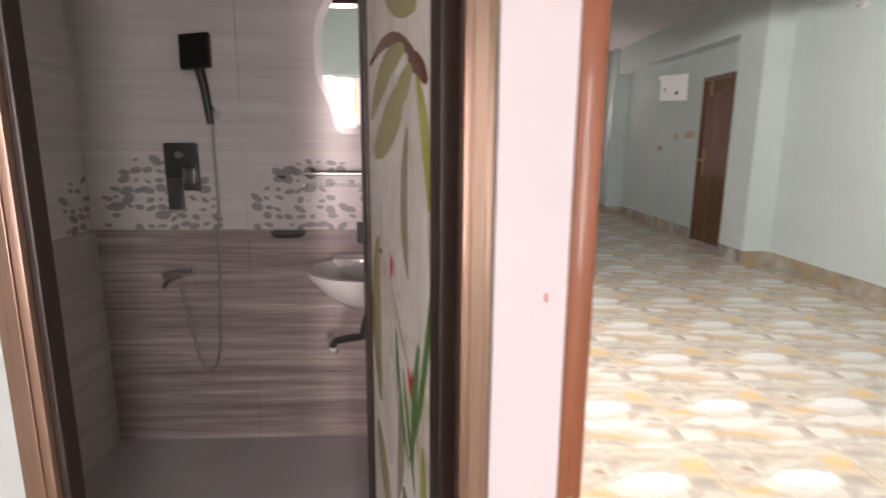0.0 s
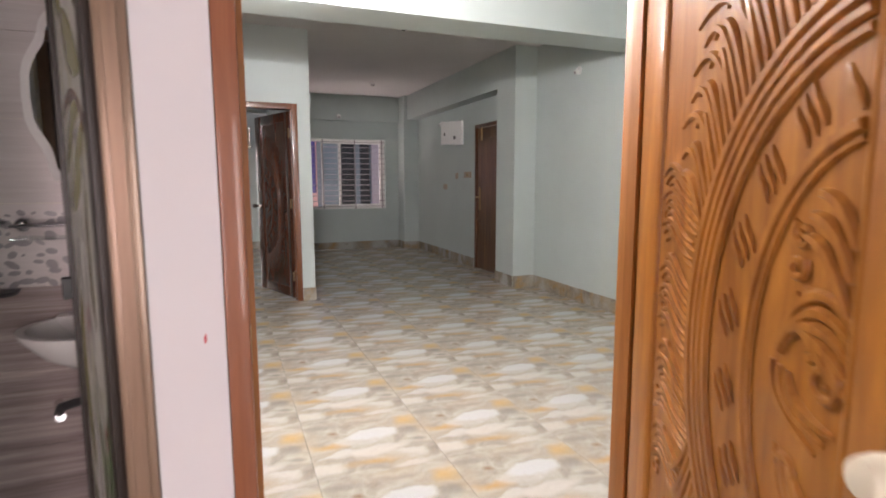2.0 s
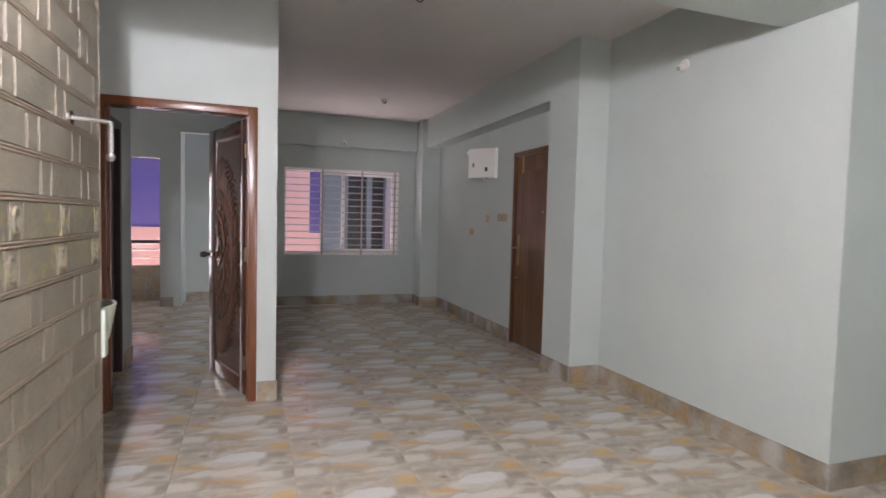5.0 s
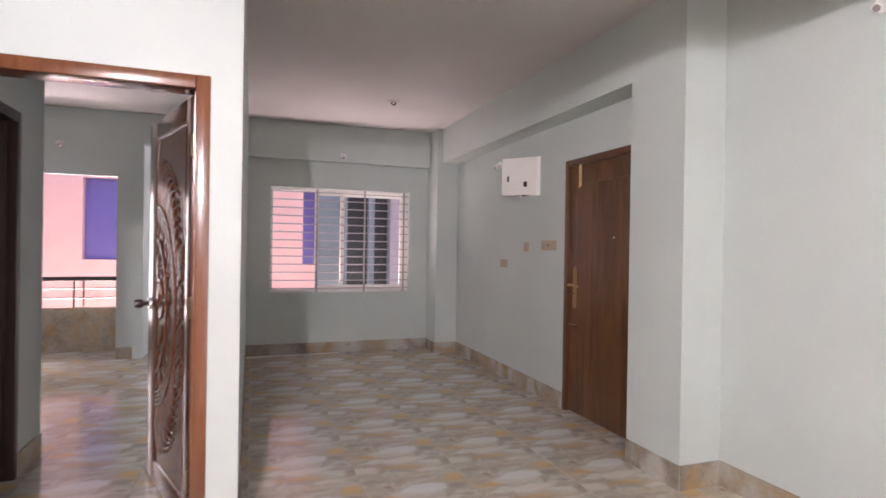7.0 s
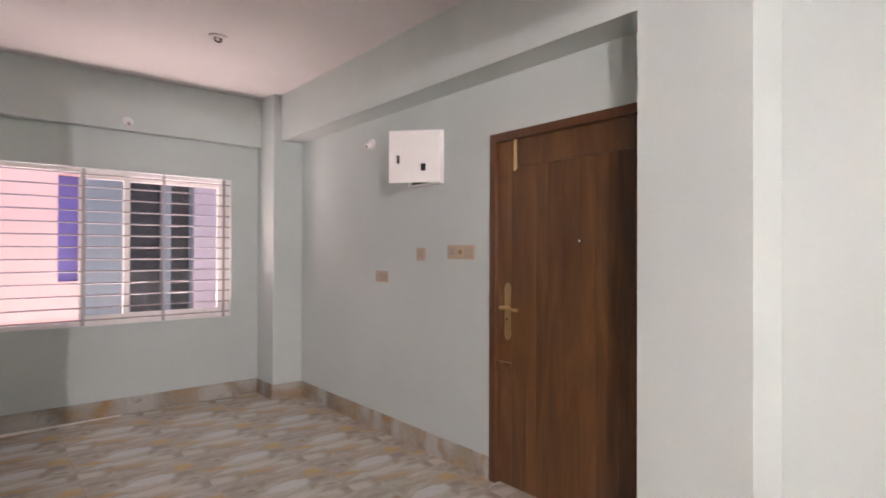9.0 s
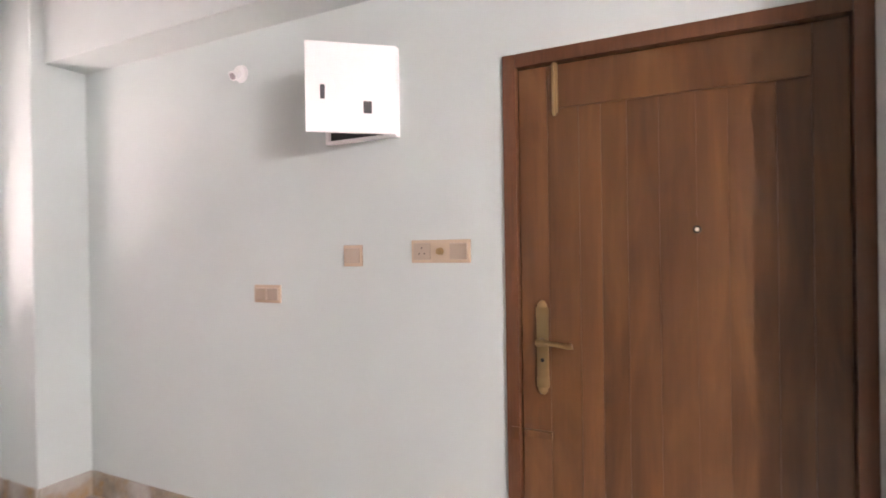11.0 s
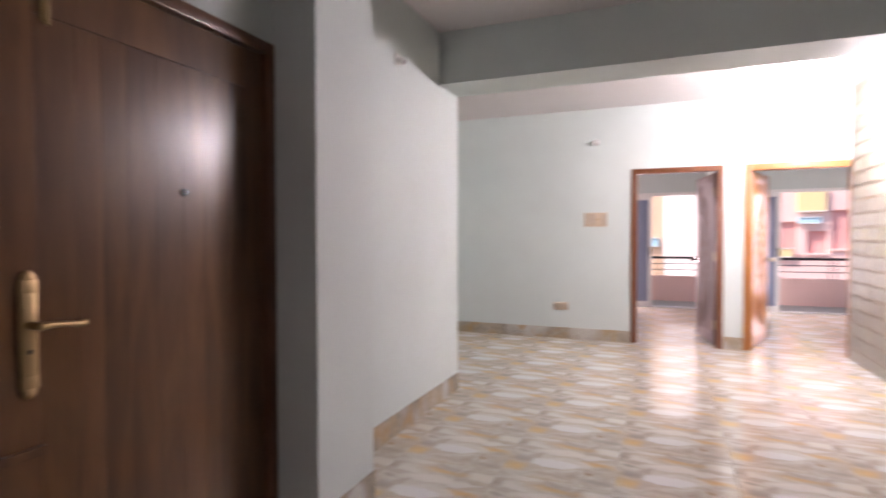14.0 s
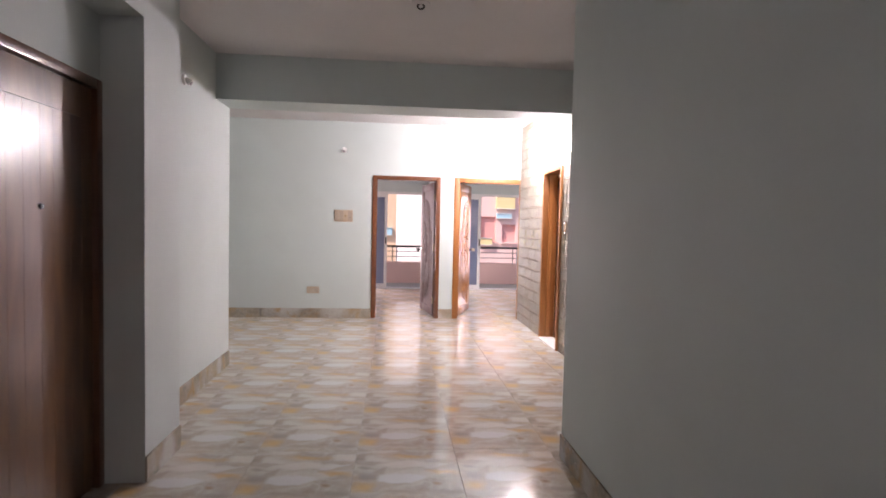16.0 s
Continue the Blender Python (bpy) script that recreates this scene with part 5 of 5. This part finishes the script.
def skirting(points):
    """Skirting pieces along a line (x0, y0) to (x1, y1); the room is on the line's right."""
    (x0, y0), (x1, y1) = points
    d = Vector((x1 - x0, y1 - y0, 0))
    ln = d.length
    n = max(1, round(ln / 0.6))
    ang = math.degrees(math.atan2(d.y, d.x))
    me = finish("skirting_tile", box(bb(), 0.001, ln / n - 0.001, -0.011, 0.002, 0, SK_H, 0.0015), SKIRT)
    root = tagged(new("baseboard"), "brown veined stone skirting along the wall foot", "baseboard", "", "structure")
    for k in range(n):
        t = new("skirting_tile", me)
        t.parent = root
        t.matrix_local = pose(x0 + d.x * k / n, y0 + d.y * k / n, 0, 0, 0, ang)


for seg in (((1.0, 10.28), (3.27, 10.28)), ((3.27, 10.28), (3.27, 9.9)), ((3.27, 9.9), (3.555, 9.9)), ((3.555, 9.89), (3.555, 7.35)),
            ((3.34, 6.25), (3.34, 5.79)), ((3.34, 5.79), (3.63, 5.79)), ((3.63, 5.78), (3.63, 3.82)), ((3.63, 3.82), (4.74, 3.82)),
            ((4.74, 3.81), (4.74, 1.18)), ((4.74, 1.18), (2.38, 1.18)), ((1.37, 1.18), (1.172, 1.18)),
            ((0.868, 6.0), (1.0, 6.0)), ((1.0, 6.0), (1.0, 10.27)), ((-0.24, 10.5), (-0.41, 10.5)), ((-0.14, 11.0), (0.88, 11.0)), ((-0.2, 7.1), (-0.2, 7.45))):
    skirting(seg)

# pale wedge on the floor along the skirting under the window: a light reflection painted as a strip
bm = bb()
lo = [bm.verts.new(p) for p in ((1.012, 10.168, 0.001), (2.1, 10.245, 0.001), (2.1, 10.268, 0.001), (1.012, 10.268, 0.001))]
hi = [bm.verts.new(v.co + Vector((0, 0, 0.003))) for v in lo]
bm.faces.new(hi)
bm.faces.new(lo[::-1])
for k in range(4):
    bm.faces.new((lo[k], lo[(k + 1) % 4], hi[(k + 1) % 4], hi[k]))
setting("trim_floor_glint", bm, FOOT_GLINT, "pale wedge painted for the reflection along the wall foot under the window", "trim")

# ---- tiled hall wall ----
tile_root = tagged(new("hall_wall_tiles"), "olive stone-pattern wall tiles with tan ribs between the courses", "wall tiles", "", "structure")
ROW, FACE, FIRST = 0.14, 0.172, 0.12
meshes = {}


def hall_piece(y0, y1, z0, z1, decor):
    key = (round(y1 - y0, 3), round(z1 - z0, 3), decor)
    if key not in meshes:
        w, h = key[:2]
        bm = bb()
        fr = [bm.verts.new(p) for p in ((0.0, 0, 0), (0, w, 0), (0, w, h), (0, 0, h))]
        c = 0.004
        tb = [bm.verts.new(p) for p in ((0.012, c, c), (0.012, w - c, c), (0.012, w - c, h - c), (0.012, c, h - c))]
        bm.faces.new(tb)
        for k in range(4):
            bm.faces.new((fr[k], fr[(k + 1) % 4], tb[(k + 1) % 4], tb[k]))
        if decor and 0.07 < w < 0.1:
            # oval rosette: a raised ring round a small boss
            for r0, r1, x0, x1 in ((0.031, 0.025, 0.012, 0.017), (0.017, 0.012, 0.012, 0.016)):
                outer = [bm.verts.new((x0, w / 2 + r0 * math.cos(a), h / 2 + 1.45 * r0 * math.sin(a))) for a in [k * math.tau / 14 for k in range(14)]]
                top = [bm.verts.new((x1, w / 2 + r1 * math.cos(a), h / 2 + 1.45 * r1 * math.sin(a))) for a in [k * math.tau / 14 for k in range(14)]]
                low = [bm.verts.new((x0, w / 2 + 0.8 * r1 * math.cos(a), h / 2 + 1.16 * r1 * math.sin(a))) for a in [k * math.tau / 14 for k in range(14)]]
                for k in range(14):
                    n = (k + 1) % 14
                    bm.faces.new((outer[k], outer[n], top[n], top[k]))
                    bm.faces.new((top[k], top[n], low[n], low[k]))
        meshes[key] = finish("tile", bm, OLIVE_DECOR if decor else OLIVE)
    t = new("tile", meshes[key])
    t.parent = tile_root
    t.matrix_local = pose(FACE, y0, z0)


ribs = bb()
rows = int((H - FIRST) / ROW) + 2
for r in range(rows):
    low = FIRST + (r - 1) * ROW
    z0, z1 = max(0.002, low + 0.010), min(H, low + ROW - 0.010)
    if z1 - z0 < 0.03:
        continue
    decor = r in (8, 9)
    spans = [(1.192, 2.498), (3.262, 4.75)] if z0 < 2.09 else [(1.192, 4.75)]
    for s, e in spans:
        y = 1.49 - 0.44 + (0.0, -0.11, 0.15, -0.25)[(r + 2) % 4] - 0.44
        k = 0
        while y < e:
            w = 0.335 if k % 2 == 0 else 0.093
            a, b = max(s, y), min(e, y + w)
            if b - a > 0.02:
                hall_piece(a + 0.003, b - 0.003, z0, z1, decor)
            y += w + 0.006
            k += 1
        for dz in (-0.0055, 0.0055):
            if r:
                cyl(ribs, (FACE + 0.009, s, low + dz), (FACE + 0.009, e, low + dz), 0.0046, n=6)
rb = part("tile_rib", ribs, OLIVE_RIB, tile_root, "paired tan ribs between the courses")
rb["kind"] = "stuff"
part("end_face", box(bb(), 0.055, 0.186, 4.751, 4.76, 0, H), OLIVE, tile_root)

# ---- floor tiles ----
T = 0.6
slab = finish("tile", box(bb(), 0.001, T - 0.001, 0.001, T - 0.001, -0.012, 0.0), FLOOR)
spaces = [(0.172, 4.74, 1.08, 3.82), (0.172, 3.63, 3.82, 6.0), (1.0, 3.555, 6.0, 10.28), (-0.95, 0.172, 4.75, 6.0), (-2.3, 0.88, 6.0, 11.12), (-1.6, 4.74, -2.5, 1.08)]
for i in range(-5, 8):
    for j in range(-5, 20):
        x, y = 0.45 + i * T, -0.12 + j * T
        if any(x + T > a and x < b and y + T > c and y < d for a, b, c, d in spaces):
            if -1.5 < x + T / 2 < 0.06 and 1.1 < y + T / 2 < 2.5:
                continue
            t = new("tile", slab)
            t.parent = floor
            t.matrix_local = pose(x, y, 0)
